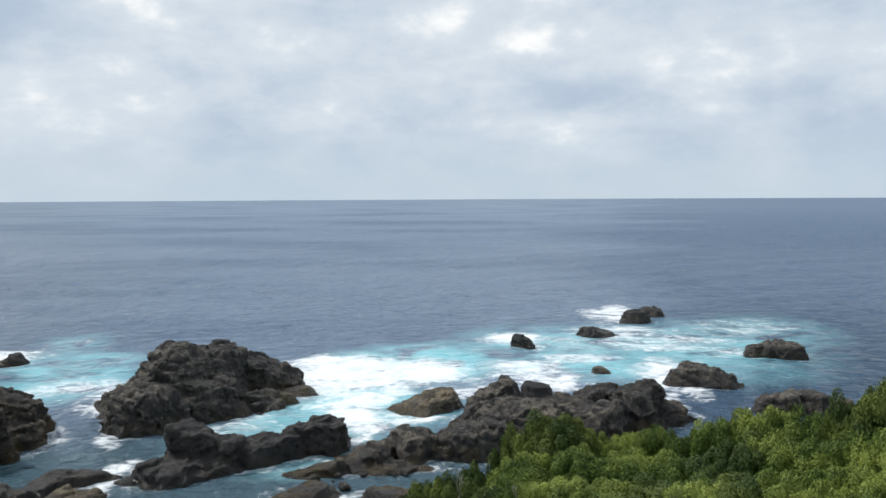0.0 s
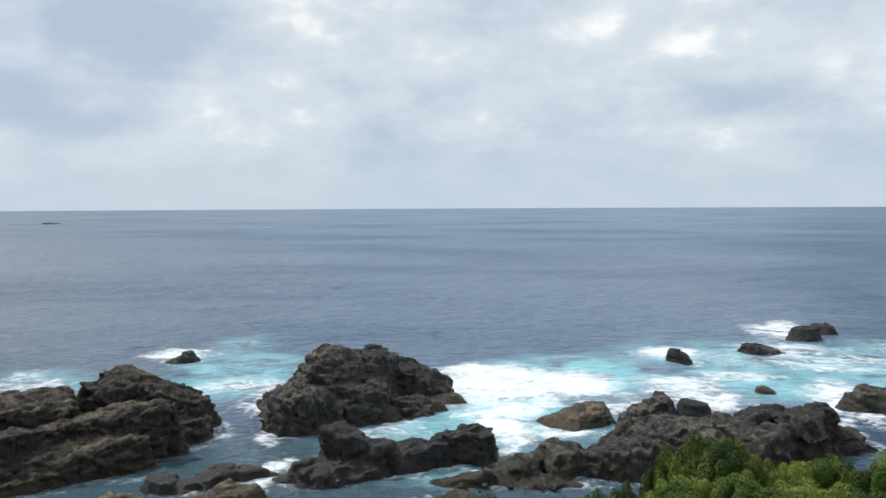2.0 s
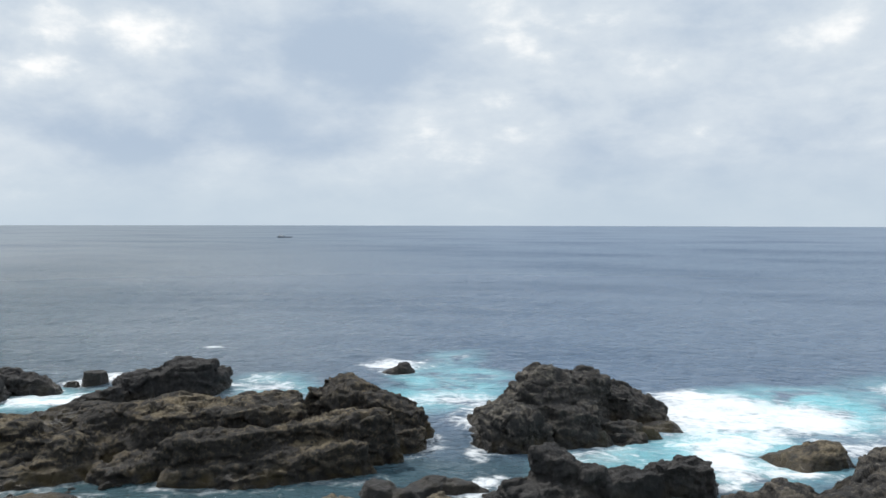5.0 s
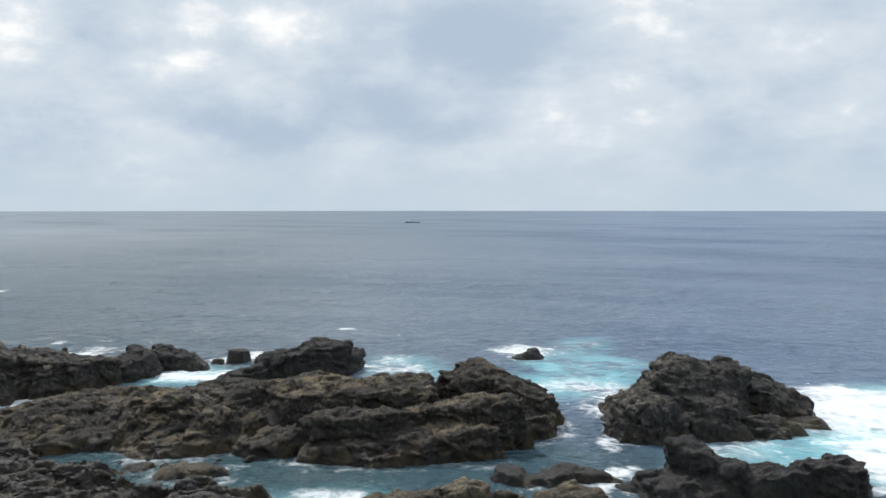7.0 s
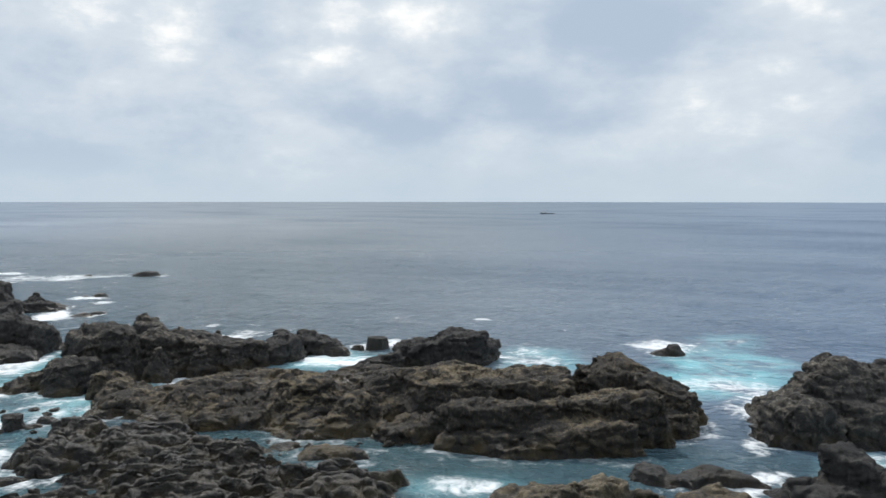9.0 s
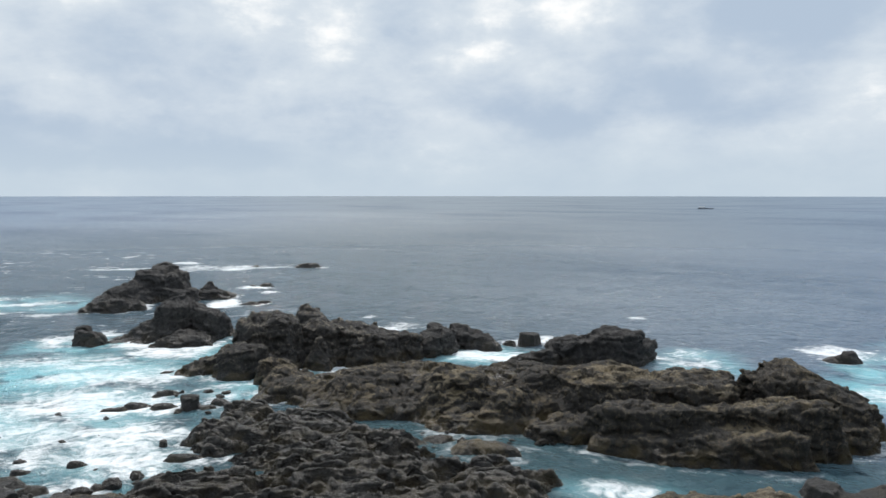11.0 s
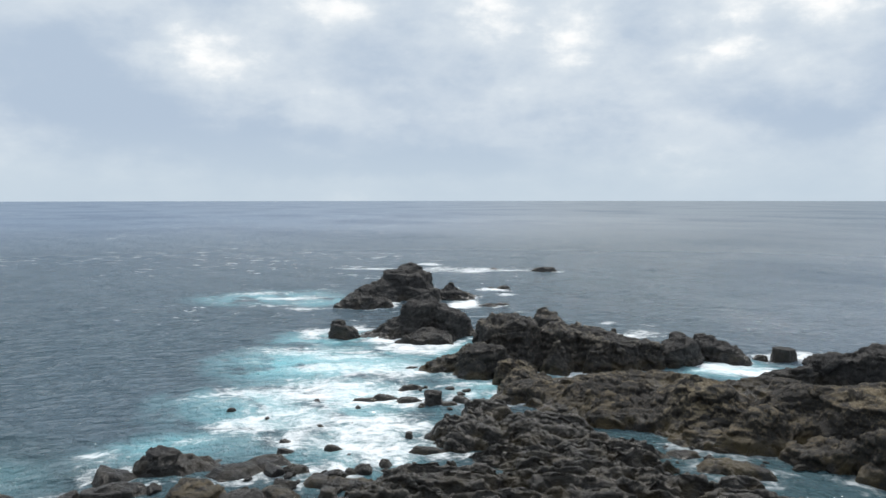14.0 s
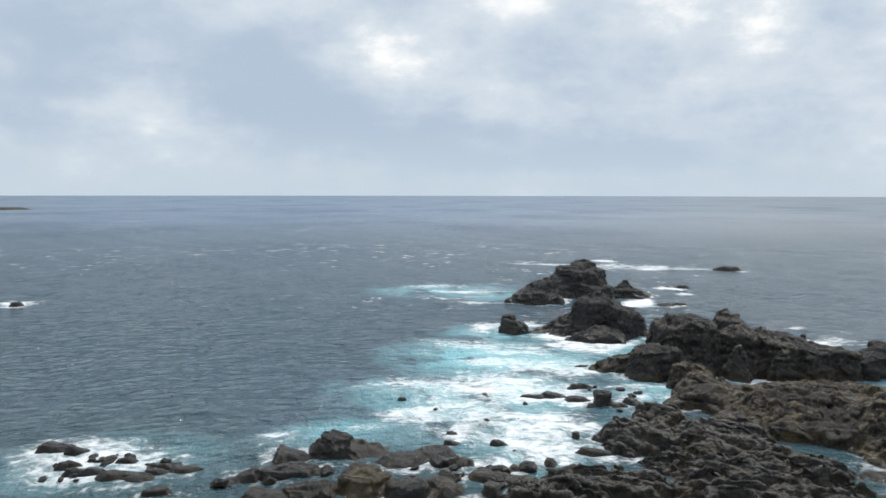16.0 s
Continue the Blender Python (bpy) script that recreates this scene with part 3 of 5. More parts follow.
    # knobs, broken blocks and joints stand out along the surface's own normal
    a, b, c = co[:, 0] * 0.5 + co[:, 1] * 0.87, co[:, 0] * 0.87 - co[:, 1] * 0.5, co[:, 2] + 0.14 * (co[:, 0] * 0.87 - co[:, 1] * 0.5)
    a = a + 0.45 * fractal(co[:, 0] * 0.7, co[:, 1] * 0.7, co[:, 2] * 0.7, seed + 3, 3)
    c = c + 0.35 * fractal(co[:, 0] * 0.5 + 20, co[:, 1] * 0.5, co[:, 2] * 0.5, seed + 3, 3)
    out = 0.16 * fractal(a * 0.22, b * 0.28, c * 0.32, seed + 21, 3)
    bed = (c + 0.22 * b + 0.5 * fractal(a * 0.2, b * 0.2, c * 0.3, seed + 51, 3)) / 0.95
    bed = bed - np.floor(bed)
    out = out + 0.16 * (np.minimum(bed / 0.75, (1 - bed) / 0.25) - 0.5)
    block, joint = fractured(a / (2.6 if flat else 2.9), b / (0.9 if flat else 2.0), c / 1.5, seed + 20, 1.25)
    out = out + (0.24 if flat else 0.38) * block - 0.05 * np.exp(-(joint / 0.06) ** 2)
    block, joint = fractured(a / (1.3 if flat else 1.05), b / (0.55 if flat else 0.85), c / 0.6, seed + 60, 1.4)
    out = out + 0.26 * block - 0.03 * np.exp(-(joint / 0.12) ** 2)
    out = out + 0.05 * fractal(a * 2.2, b * 2.2, c * 2.6, seed + 47, 2)
    strong = amp * np.clip((co[:, 2] + depth) / 1.4, 0.45, 1) * (1.05 if flat else 1.0)
    verts = co + nor * (out * strong)[:, None]
    wide = keep.copy()
    for _ in range(3):
        grown = wide.copy()
        grown[1:] |= wide[:-1]
        grown[:-1] |= wide[1:]
        grown[:, 1:] |= wide[:, :-1]
        grown[:, :-1] |= wide[:, 1:]
        wide = grown
    owned = owner[:-1, :-1].copy() if len(lumps) > 2 else np.zeros(wide.shape, dtype=np.int64)
    owned, wide, origin = pieces_of(owned, wide)
    place = owned[np.clip(((middle[:, 1] - y0) / cell).astype(int), 0, ny - 2), np.clip(((middle[:, 0] - x0) / cell).astype(int), 0, nx - 2)]
    base = Vector((float(np.mean([l[0] for l in lumps])), float(np.mean([l[1] for l in lumps])), 0))
    place = whole_pieces(place, quads)
    kinds = [int(k) for k in np.unique(place) if k >= 0]

    def piece(piece_name, k):
        used, back = np.unique(quads[place == k], return_inverse=True)
        return new(piece_name, mesh_from(piece_name, verts[used] - np.array(base), back.reshape(-1, 4), mat or ROCK, True))

    if len(kinds) == 1:
        ob = piece(name, kinds[0])
    else:
        ob = new(name)
        for k in kinds:
            mass = origin[k] if k < len(origin) else 100
            title = "knob" if mass >= 100 else "ledge" if lumps[mass][5] < 0.45 * size else "crest" if lumps[mass][5] > 0.9 * size else "outcrop"
            piece(title, k).parent = ob
    ob.location = base
    return tagged(ob, label, "reef" if "reef" in name or "shelf" in name else "rock", group)


# ---- rocks: masses as (x, y, across, deep, turn, top, profile, lean) ----
sea_rock("sea_rock", "dark craggy sea rock island ringed by white surf", "", 0.26, [
    (-24.95, 76.3, 6.86, 5.2, 18, 6.27, 4, -0.06),
    (-28.34, 74.1, 3.56, 4.4, 21, 3.57, 4, 0.46),
    (-27.24, 79.71, 2.48, 3.4, 19, 5.82, 2, -0.02),
    (-21.8, 80.82, 2.08, 3.5, 15, 5.1, 3, -0.09),
    (-19.98, 83.8, 6.05, 3.6, 13, 3.2, 3, -0.68),
    (-25.82, 70.19, 3.32, 2.6, 20, 3.52, 2, 0.15),
    (-22.4, 73.45, 4.61, 2.4, 17, 2.89, 2, -0.21),
    (-22.35, 73.98, 3.31, 2, 17, 3.4, 3, -0.15),
    (-18.29, 76.85, 2.82, 1.8, 13, 1.36, 2, -0.29),
    (-26.42, 69.1, 2.25, 1.6, 21, 1.2, 3, -0.17),
])
sea_rock("sea_rock", "low flat brown rock ledge in white surf", "outer islets", 0.2, [
    (-16.75, 77.58, 2.88, 1.1, 12, 1.12, 2, 0),
    (-15.81, 82.19, 2.74, 1.3, 11, 0.49, 2, 0.85),
], mat=REEF, crag=0.6)
sea_rock("rock_reef", "long brown-black rock reef with ochre ledges in the channel", "", 0.25, [
    (-75.16, 36.13, 4.95, 3.2, 65, 1.46, 2, 0.14),
    (-81.35, 37.41, 3.28, 2.6, 65, 1.96, 2, -0.84),
    (-70.19, 40.99, 6.82, 6.5, 60, 2.9, 4, 0.17),
    (-62.79, 45.94, 7.08, 7.5, 54, 4.18, 4, -0.02),
    (-55.15, 46.01, 3.28, 3, 50, 3.25, 4, -0.06),
    (-57.5, 52.12, 5.16, 6, 48, 3.98, 4, 0.05),
    (-52.74, 55.67, 7.26, 6, 43, 4.58, 2, 0.01),
    (-54.67, 58.13, 3.35, 4, 43, 4.52, 2, -0.04),
    (-46, 58.69, 4.71, 5, 38, 4.44, 3, 0.05),
    (-41.78, 66.58, 4.96, 3.4, 32, 5.21, 2, -0.01),
    (-42.75, 67.52, 3.02, 2.2, 32, 5.87, 2, -0.07),
] + [
    (-37.05, 67.03, 3.5, 3.2, 28, 3.82, 3, -0.3),
    (-48.82, 48.7, 4.62, 2.2, 45, 1.93, 3, 0.59),
    (-43.78, 51.62, 5.5, 2.4, 40, 3.46, 3, 0.01),
    (-37.9, 58.27, 5.84, 2.8, 33, 3.85, 3, 0.23),
    (-43.24, 49.56, 4.42, 1.5, 41, 1.3, 3, 0.16),
    (-37.99, 54, 5.42, 1.8, 35, 2.22, 3, 0.25),
    (-39.33, 51.17, 5.26, 1.1, 37, 1.13, 2, 0.22),
    (-35.81, 64.54, 3.27, 2.2, 29, 2.01, 3, -0.06),
    (-76.94, 49.35, 9.23, 4.5, 57, 1.26, 4, -0.2),
    (-69.77, 59.11, 7.32, 4.5, 50, 1.19, 4, 0.05),
    (-63.15, 40.17, 5.78, 2, 58, 1.15, 2, -0.13),
    (-55.4, 44.04, 5.48, 2, 51, 1.19, 2, -0.1),
], mat=REEF)
sea_rock("sea_rock", "low black rock strip along the reef's seaward edge", "rocks off the headland", 0.24, [
    (-55.28, 69.97, 3.64, 2, 38, 1.63, 3, 0.05),
], mat=BLACK, crag=0.5)
sea_rock("sea_rock", "dark blocky rock ridge behind the long reef", "rocks off the headland", 0.28, [
    (-73.27, 65.05, 3.85, 2.6, 48, 1.63, 2, 0.85),
    (-71.51, 69.93, 3.92, 3.2, 46, 2.86, 3, 0.14),
    (-68.66, 73.74, 3.92, 3.2, 43, 3.78, 3, 0.08),
    (-67.14, 77.77, 1.71, 2.2, 41, 2.54, 3, -0.1),
    (-69.85, 75.12, 1.78, 2, 43, 3.9, 2, -0.03),
    (-72.73, 70.3, 2.11, 2, 46, 2.98, 1, 0.06),
    (-67.54, 76.49, 1.13, 1.5, 41, 3.27, 1, -0.09),
], mat=BLACK)
sea_rock("sea_rock", "small square black rock standing in white foam", "rocks off the headland", 0.2, [
    (-83.16, 73.43, 1.54, 1.3, 48, 1.53, 3, -0.02),
], mat=BLACK, crag=0.6)
sea_rock("sea_rock", "tiny black rock awash in foam", "rocks off the headland", 0.2, [
    (-84.89, 71.52, 0.77, 0.6, 50, 0.35, 2, -0.06),
], mat=BLACK)
sea_rock("sea_rock", "double-humped dark rock at the reef's seaward edge", "rocks off the headland", 0.28, [
    (-85.4, 59.73, 3.18, 3.2, 55, 3.11, 2, 0.12),
    (-88.05, 61.34, 0.97, 2, 55, 3.19, 3, -0.04),
    (-86.13, 65.86, 4.06, 3.4, 53, 2.32, 2, -0.42),
    (-87.42, 64.84, 1.66, 2, 53, 2.97, 2, -0.05),
    (-85.39, 66.39, 1.35, 1.8, 52, 2.44, 1, -0.17),
    (-85.79, 66.52, 0.75, 1.4, 52, 2.9, 1, -0.1),
], mat=BLACK)
sea_rock("sea_rock", "tall jagged brown-grey rock ridge with pale pinnacle", "", 0.28, [
    (-91.43, 39.35, 4.58, 4.8, 66, 6.21, 2, 0.06),
    (-97.3, 40.06, 2.42, 3.5, 67, 5.11, 3, 0.04),
    (-90.47, 45.96, 3.73, 4.6, 63, 5.01, 2, -0),
    (-87.51, 51.21, 5.05, 4.2, 59, 3.74, 3, -0.27),
    (-86.47, 54.29, 2.46, 3, 57, 2.96, 2, -0.07),
    (-92.32, 51.41, 2.18, 2.6, 60, 4.1, 2, -0.04),
    (-91.14, 31.76, 2.89, 2.6, 71, 1.77, 2, 0.59),
    (-87.23, 34.19, 3.71, 3.4, 68, 4.06, 2, 0.02),
    (-91.25, 53.84, 2, 2.4, 59, 3.41, 1, -0.1),
    (-85.58, 55.29, 2.45, 2.8, 57, 2.92, 2, 0.13),
    (-92.12, 49.05, 1.22, 1.6, 62, 4.96, 2, -0.04),
] + [
    (-90.38, 53.67, 1.08, 1.5, 59, 4.09, 1, -0.03),
    (-86.14, 55.34, 0.92, 1.4, 57, 3.37, 1, -0.02),
    (-95.7, 38.89, 1.06, 1.6, 68, 5.78, 1, -0.03),
    (-86.43, 43.91, 1.8, 2.2, 63, 3.98, 1, -0.06),
    (-84.74, 48.1, 1.61, 2, 60, 3.49, 1, -0.07),
    (-83.73, 51.25, 1.62, 1.8, 58, 2.87, 2, -0.04),
], mat=GREY)
sea_rock("sea_rock", "pale grey pinnacle boulder on the dark ridge", "rocks off the headland", 0.26, [
    (-104.37, 51.48, 2.71, 2.4, 63, 4.05, 2, -0.1),
    (-105.46, 51.84, 1.77, 1.8, 63, 4.85, 2, -0.07),
], mat=GREY, crag=0.6)
sea_rock("sea_rock", "grey rounded boulder on the dark ridge", "rocks off the headland", 0.26, [
    (-109.4, 48.88, 2.14, 1.8, 66, 3.54, 2, -0.14),
], mat=GREY, crag=0.5)
sea_rock("sea_rock", "ochre-stained rock at the foot of the ridge", "rocks off the headland", 0.22, [
    (-78.22, 35.99, 3.12, 3.2, 65, 2.59, 4, -0.33),
], mat=REEF, crag=0.8)
sea_rock("sea_rock", "black peaked rock islet at the headland's tip", "rocks off the headland", 0.4, [
    (-158.24, 40.82, 6.83, 6, 75, 3.97, 4, 0.43),
    (-159.53, 47.42, 6.84, 6, 73, 5.92, 2, -0.14),
    (-162.26, 48.61, 3.83, 4.5, 73, 7.07, 2, -0.03),
    (-149.05, 35.18, 5.56, 2.6, 77, 1.45, 2, 0.26),
    (-155.29, 48.26, 4.46, 4, 73, 2.48, 3, -0.24),
], mat=BLACK)
sea_rock("sea_rock", "small black cone rock beside the islet", "rocks off the headland", 0.3, [
    (-156.17, 56.22, 4.78, 4, 70, 1.57, 2, -0.52),
    (-156.26, 55.65, 2.61, 3, 70, 3.48, 1, -0.16),
], mat=BLACK)
sea_rock("sea_rock", "black craggy rock mass beside the surf", "rocks off the headland", 0.3, [
    (-116.94, 33.45, 5.17, 3.8, 74, 2.88, 4, 0.73),
    (-116.39, 37.05, 5.11, 4, 72, 5.23, 2, -0.03),
    (-113.77, 40.49, 3.31, 3.6, 70, 4.06, 2, -0.32),
    (-109.54, 35.52, 4.19, 2.4, 72, 1.41, 2, 0.31),
    (-120.12, 38.16, 2.16, 3.5, 72, 5.44, 2, -0.02),
], mat=BLACK)
sea_rock("sea_rock", "rounded black rock standing alone in foam", "rocks off the headland", 0.24, [
    (-118.1, 25.21, 2.15, 1.7, 78, 1.7, 2, -0.37),
    (-121.2, 25.1, 1.1, 1.2, 78, 1.93, 3, -0.07),
], mat=BLACK)
sea_rock("sea_rock", "low flat black rock far out in breaking swell", "rocks off the headland", 0.4, [
    (-203.4, 99.34, 3.88, 1.6, 64, 1.18, 2, 0.13),
], mat=BLACK)
sea_rock("sea_rock", "low flat black rock far out in breaking swell", "rocks off the headland", 0.4, [
    (-212.07, 87.81, 1.42, 0.7, 67, 0.42, 2, 0.85),
], mat=BLACK)
sea_rock("sea_rock", "low black rock awash beyond the islet", "rocks off the headland", 0.3, [
    (-168.45, 72.38, 1.38, 1, 67, 0.59, 2, 0.17),
], mat=BLACK)
sea_rock("sea_rock", "tiny black rock awash beyond the islet", "rocks off the headland", 0.3, [
    (-169.07, 69.43, 0.81, 0.6, 68, 0.35, 2, 0.01),
], mat=BLACK)
sea_rock("sea_rock", "low black rock awash beyond the islet", "rocks off the headland", 0.3, [
    (-142.52, 57.93, 1.79, 0.9, 68, 0.41, 2, 0.03),
    (-143.01, 61.02, 1.49, 0.8, 67, 0.43, 2, 0.03),
], mat=BLACK)
sea_rock("sea_rock", "small wet black rock in churning foam", "rocks in the surf", 0.15, [
    (-93.18, 28.47, 1.14, 0.7, 73, 0.35, 2, -0.44),
], mat=BLACK)
sea_rock("sea_rock", "small wet black rock in churning foam", "rocks in the surf", 0.15, [
    (-83.96, 25.08, 1.18, 0.7, 73, 0.35, 2, -0.16),
], mat=BLACK)
sea_rock("sea_rock", "upright black boulder in churning foam", "rocks in the surf", 0.15, [
    (-77.27, 25.41, 0.95, 1, 72, 1.21, 3, -0),
    (-76.31, 26.61, 0.95, 0.7, 71, 0.35, 2, -0.11),
], mat=BLACK, crag=0.7)
sea_rock("sea_rock", "small wet black rock beside the upright boulder", "rocks in the surf", 0.15, [
    (-77.07, 28.37, 0.79, 0.7, 69, 0.35, 2, -0.69),
], mat=BLACK)
sea_rock("sea_rock", "low row of wet rocks in churning foam", "rocks in the surf", 0.15, [
    (-78.76, 23.24, 1.25, 0.6, 73, 0.35, 2, -0.16),
    (-80.59, 21.41, 1.26, 0.6, 75, 0.35, 2, -0.54),
], mat=BLACK)
sea_rock("sea_rock", "low wet rock in churning foam", "rocks in the surf", 0.15, [
    (-80.19, 19.16, 1.31, 0.6, 76, 0.42, 2, 0.12),
], mat=SHELF)
sea_rock("sea_rock", "small wet black rock in churning foam", "rocks in the surf", 0.15, [
    (-80.95, 6.39, 0.56, 0.5, 86, 0.35, 2, 0.01),
], mat=BLACK)
sea_rock("sea_rock", "small upright black rock in white foam", "rocks in the surf", 0.12, [
    (-66.73, 19.71, 0.36, 0.4, 73, 0.7, 3, -0.01),
], mat=BLACK, crag=0.5)
sea_rock("sea_rock", "low wet rock slab in white foam", "rocks in the surf", 0.12, [
    (-62.67, 20.2, 1.6, 0.6, 72, 0.35, 2, -0.49),
], mat=SHELF)
sea_rock("sea_rock", "small wet black rock in churning foam", "rocks in the surf", 0.12, [
    (-69.08, 9.67, 0.63, 0.4, 82, 0.35, 2, -0.1),
    (-66.36, 9.42, 0.65, 0.4, 82, 0.35, 2, -0.39),
], mat=BLACK)
sea_rock("sea_rock", "small wet black rock in churning foam", "rocks in the surf", 0.12, [
    (-65.99, 13.11, 0.7, 0.4, 79, 0.35, 2, -0.37),
], mat=BLACK)
sea_rock("sea_rock", "small black boulder beside a grey pool", "shore boulders", 0.14, [
    (-60.24, 13.3, 0.56, 0.6, 77, 0.35, 2, -0.41),
], mat=BLACK)
sea_rock("sea_rock", "small black boulder at the pool's edge", "shore boulders", 0.14, [
    (-61.15, 16.09, 0.44, 0.5, 75, 0.35, 2, -0.12),
], mat=BLACK)
sea_rock("rock_shelf", "low knobbly black rock shelf cut by pools", "", 0.2, [
    (-71.2, 28.8, 2.52, 2.27, 68, 1.22),
    (-64.9, 24.2, 3.8, 3.88, 69, 1.5),
    (-63.4, 30.8, 4.68, 4.77, 64, 1.58),
    (-57.4, 34.1, 4.81, 2.41, 59, 1.06),
    (-56.7, 29, 8.4, 2.52, 62, 1.45),
    (-49.1, 32.8, 3.6, 1.8, 55, 1.38),
    (-55.1, 18.1, 5.33, 2.67, 71, 1.55),
    (-50.8, 28.4, 8.44, 4.3, 60, 1.48),
    (-44.1, 36.1, 4.25, 3.61, 49, 1.3),
    (-52.5, 13.8, 4.63, 3.15, 75, 1.23),
    (-46.5, 25.4, 9.83, 2.95, 60, 1.48),
    (-58.8, 32.7, 2.36, 1.42, 60, 1.45),
], mat=SHELF, flat=True)
sea_rock("sea_rock", "low brown rock lying in the calm channel", "rocks in the channel", 0.18, [
    (-55.36, 38.97, 1.37, 0.9, 54, 0.35, 2, 0.14),
], mat=SHELF)
sea_rock("sea_rock", "low brown rock lying in the calm channel", "rocks in the channel", 0.18, [
    (-51.99, 39.29, 1.46, 1.2, 52, 0.66, 2, 0.34),
    (-50, 40.62, 2.07, 1.2, 50, 0.8, 2, -0.22),
], mat=REEF)
sea_rock("sea_rock", "wet black boulder at the surf's edge", "shore boulders", 0.18, [
    (-65.41, 0.57, 2.62, 2.2, 90, 1.02, 2, -0.22),
    (-65.5, 0.26, 1.49, 1.6, 91, 1.42, 3, -0.11),
    (-65.59, 3.03, 1.09, 1.2, 88, 0.4, 2, -0.85),
], mat=BLACK)
sea_rock("sea_rock", "dark rock lump at the surf's edge", "shore boulders", 0.18, [
    (-64.33, -3.14, 1.56, 1.6, 94, 0.73, 2, -0.54),
    (-65.53, -3.88, 0.61, 0.9, 95, 0.75, 2, -0.17),
], mat=BLACK)
sea_rock("sea_rock", "dark wet ledge at the surf's edge", "shore boulders", 0.18, [
    (-60.68, -2.84, 2.39, 1.3, 94, 0.58, 3, -0.35),
], mat=BLACK)
sea_rock("sea_rock", "smooth tilted boulder at the surf's edge", "shore boulders", 0.18, [
    (-60.53, -6.01, 1.1, 0.9, 97, 0.54, 2, 0.85),
], mat=BLACK, crag=0.5)
sea_rock("sea_rock", "olive-brown rock at the foot of the shore", "shore boulders", 0.18, [
    (-55.76, -4.33, 2, 1.6, 96, 0.62, 2, -0.59),
], mat=BLACK)
sea_rock("sea_rock", "olive-brown rock at the foot of the shore", "shore boulders", 0.18, [
    (-55.91, -1.47, 2.05, 1.6, 93, 0.98, 2, 0.22),
], mat=BLACK)
sea_rock("sea_rock", "flat brown rock between foam and pool", "shore boulders", 0.18, [
    (-62.61, 5.37, 2.07, 1.2, 86, 0.5, 2, -0.06),
    (-64, 7.42, 1.78, 1.3, 84, 0.48, 2, 0.32),
    (-62.1, 9.59, 1.2, 0.8, 82, 0.35, 2, -0.23),
], mat=BLACK)
sea_rock("sea_rock", "low olive-brown rock beside a grey pool", "shore boulders", 0.18, [
    (-58.79, 11.16, 1.56, 1, 80, 0.4, 2, -0.28),
    (-57.6, 12.96, 1.54, 0.9, 78, 0.35, 2, -0.18),
], mat=REEF)
sea_rock("sea_rock", "low olive-brown rock at the foot of the shore", "shore boulders", 0.18, [
    (-57.65, 2.14, 2.35, 2.2, 89, 1.1, 2, 0.09),
    (-58.48, 2.1, 1.22, 1.6, 89, 1.05, 3, -0.2),
], mat=REEF)
sea_rock("sea_rock", "low dark rock at the foot of the shore", "shore boulders", 0.18, [
    (-56.35, 7.42, 1.68, 1.5, 83, 0.72, 2, -0.07),
], mat=REEF)
sea_rock("sea_rock", "brown rock at the foot of the shore", "shore boulders", 0.18, [
    (-55.85, 4.98, 1.56, 1.5, 86, 0.85, 2, 0.17),
], mat=BLACK)
sea_rock("sea_rock", "rounded dark boulder at the foot of the shore", "shore boulders", 0.15, [
    (-55.47, 10.7, 0.67, 0.8, 80, 0.76, 3, -0.09),
], mat=BLACK, crag=0.4)
sea_rock("sea_rock", "rounded dark boulder at the foot of the shore", "shore boulders", 0.15, [
    (-54.84, 13.5, 0.51, 0.7, 77, 0.72, 3, 0.07),
], mat=BLACK, crag=0.4)
sea_rock("sea_rock", "rounded dark boulder at the foot of the shore", "shore boulders", 0.15, [
    (-56.38, 8.02, 0.79, 0.8, 83, 0.44, 2, -0.12),
], mat=BLACK, crag=0.4)
sea_rock("sea_rock", "wet black rock in a foaming cluster", "foaming rock cluster", 0.16, [
    (-68.27, -21.38, 1.39, 0.9, 109, 0.61, 2, -0.41),
    (-68.97, -21.87, 0.7, 0.7, 109, 0.54, 3, -0.2),
], mat=BLACK)
sea_rock("sea_rock", "wet black rock in a foaming cluster", "foaming rock cluster", 0.15, [
    (-67.5, -19.72, 0.95, 0.7, 108, 0.46, 2, -0.85),
], mat=BLACK)
sea_rock("sea_rock", "small wet black rock in a foaming cluster", "foaming rock cluster", 0.14, [
    (-65.4, -16.66, 0.49, 0.5, 106, 0.35, 3, -0.24),
], mat=BLACK)
sea_rock("sea_rock", "small wet black rock in a foaming cluster", "foaming rock cluster", 0.14, [
    (-64.97, -15.4, 0.77, 0.6, 105, 0.35, 2, -0.23),
], mat=BLACK)
sea_rock("sea_rock", "low wet black rock in a foaming cluster", "foaming rock cluster", 0.14, [
    (-64.45, -19.38, 0.94, 0.5, 108, 0.35, 2, -0.57),
], mat=BLACK)
sea_rock("sea_rock", "low wet black rock in a foaming cluster", "foaming rock cluster", 0.14, [
    (-62.79, -18.5, 0.87, 0.5, 108, 0.35, 2, -0.38),
    (-62.76, -17.16, 0.82, 0.5, 107, 0.35, 2, -0.52),
], mat=BLACK)
sea_rock("sea_rock", "low wet black rock in a foaming cluster", "foaming rock cluster", 0.14, [
    (-61.89, -14.94, 1.6, 0.7, 105, 0.35, 2, -0.84),
    (-61.19, -13.56, 1.09, 0.6, 104, 0.35, 2, -0.5),
], mat=BLACK)
sea_rock("sea_rock", "low wet black rock in a foaming cluster", "foaming rock cluster", 0.14, [
    (-62.12, -12.63, 0.99, 0.6, 103, 0.35, 2, -0.8),
], mat=BLACK)
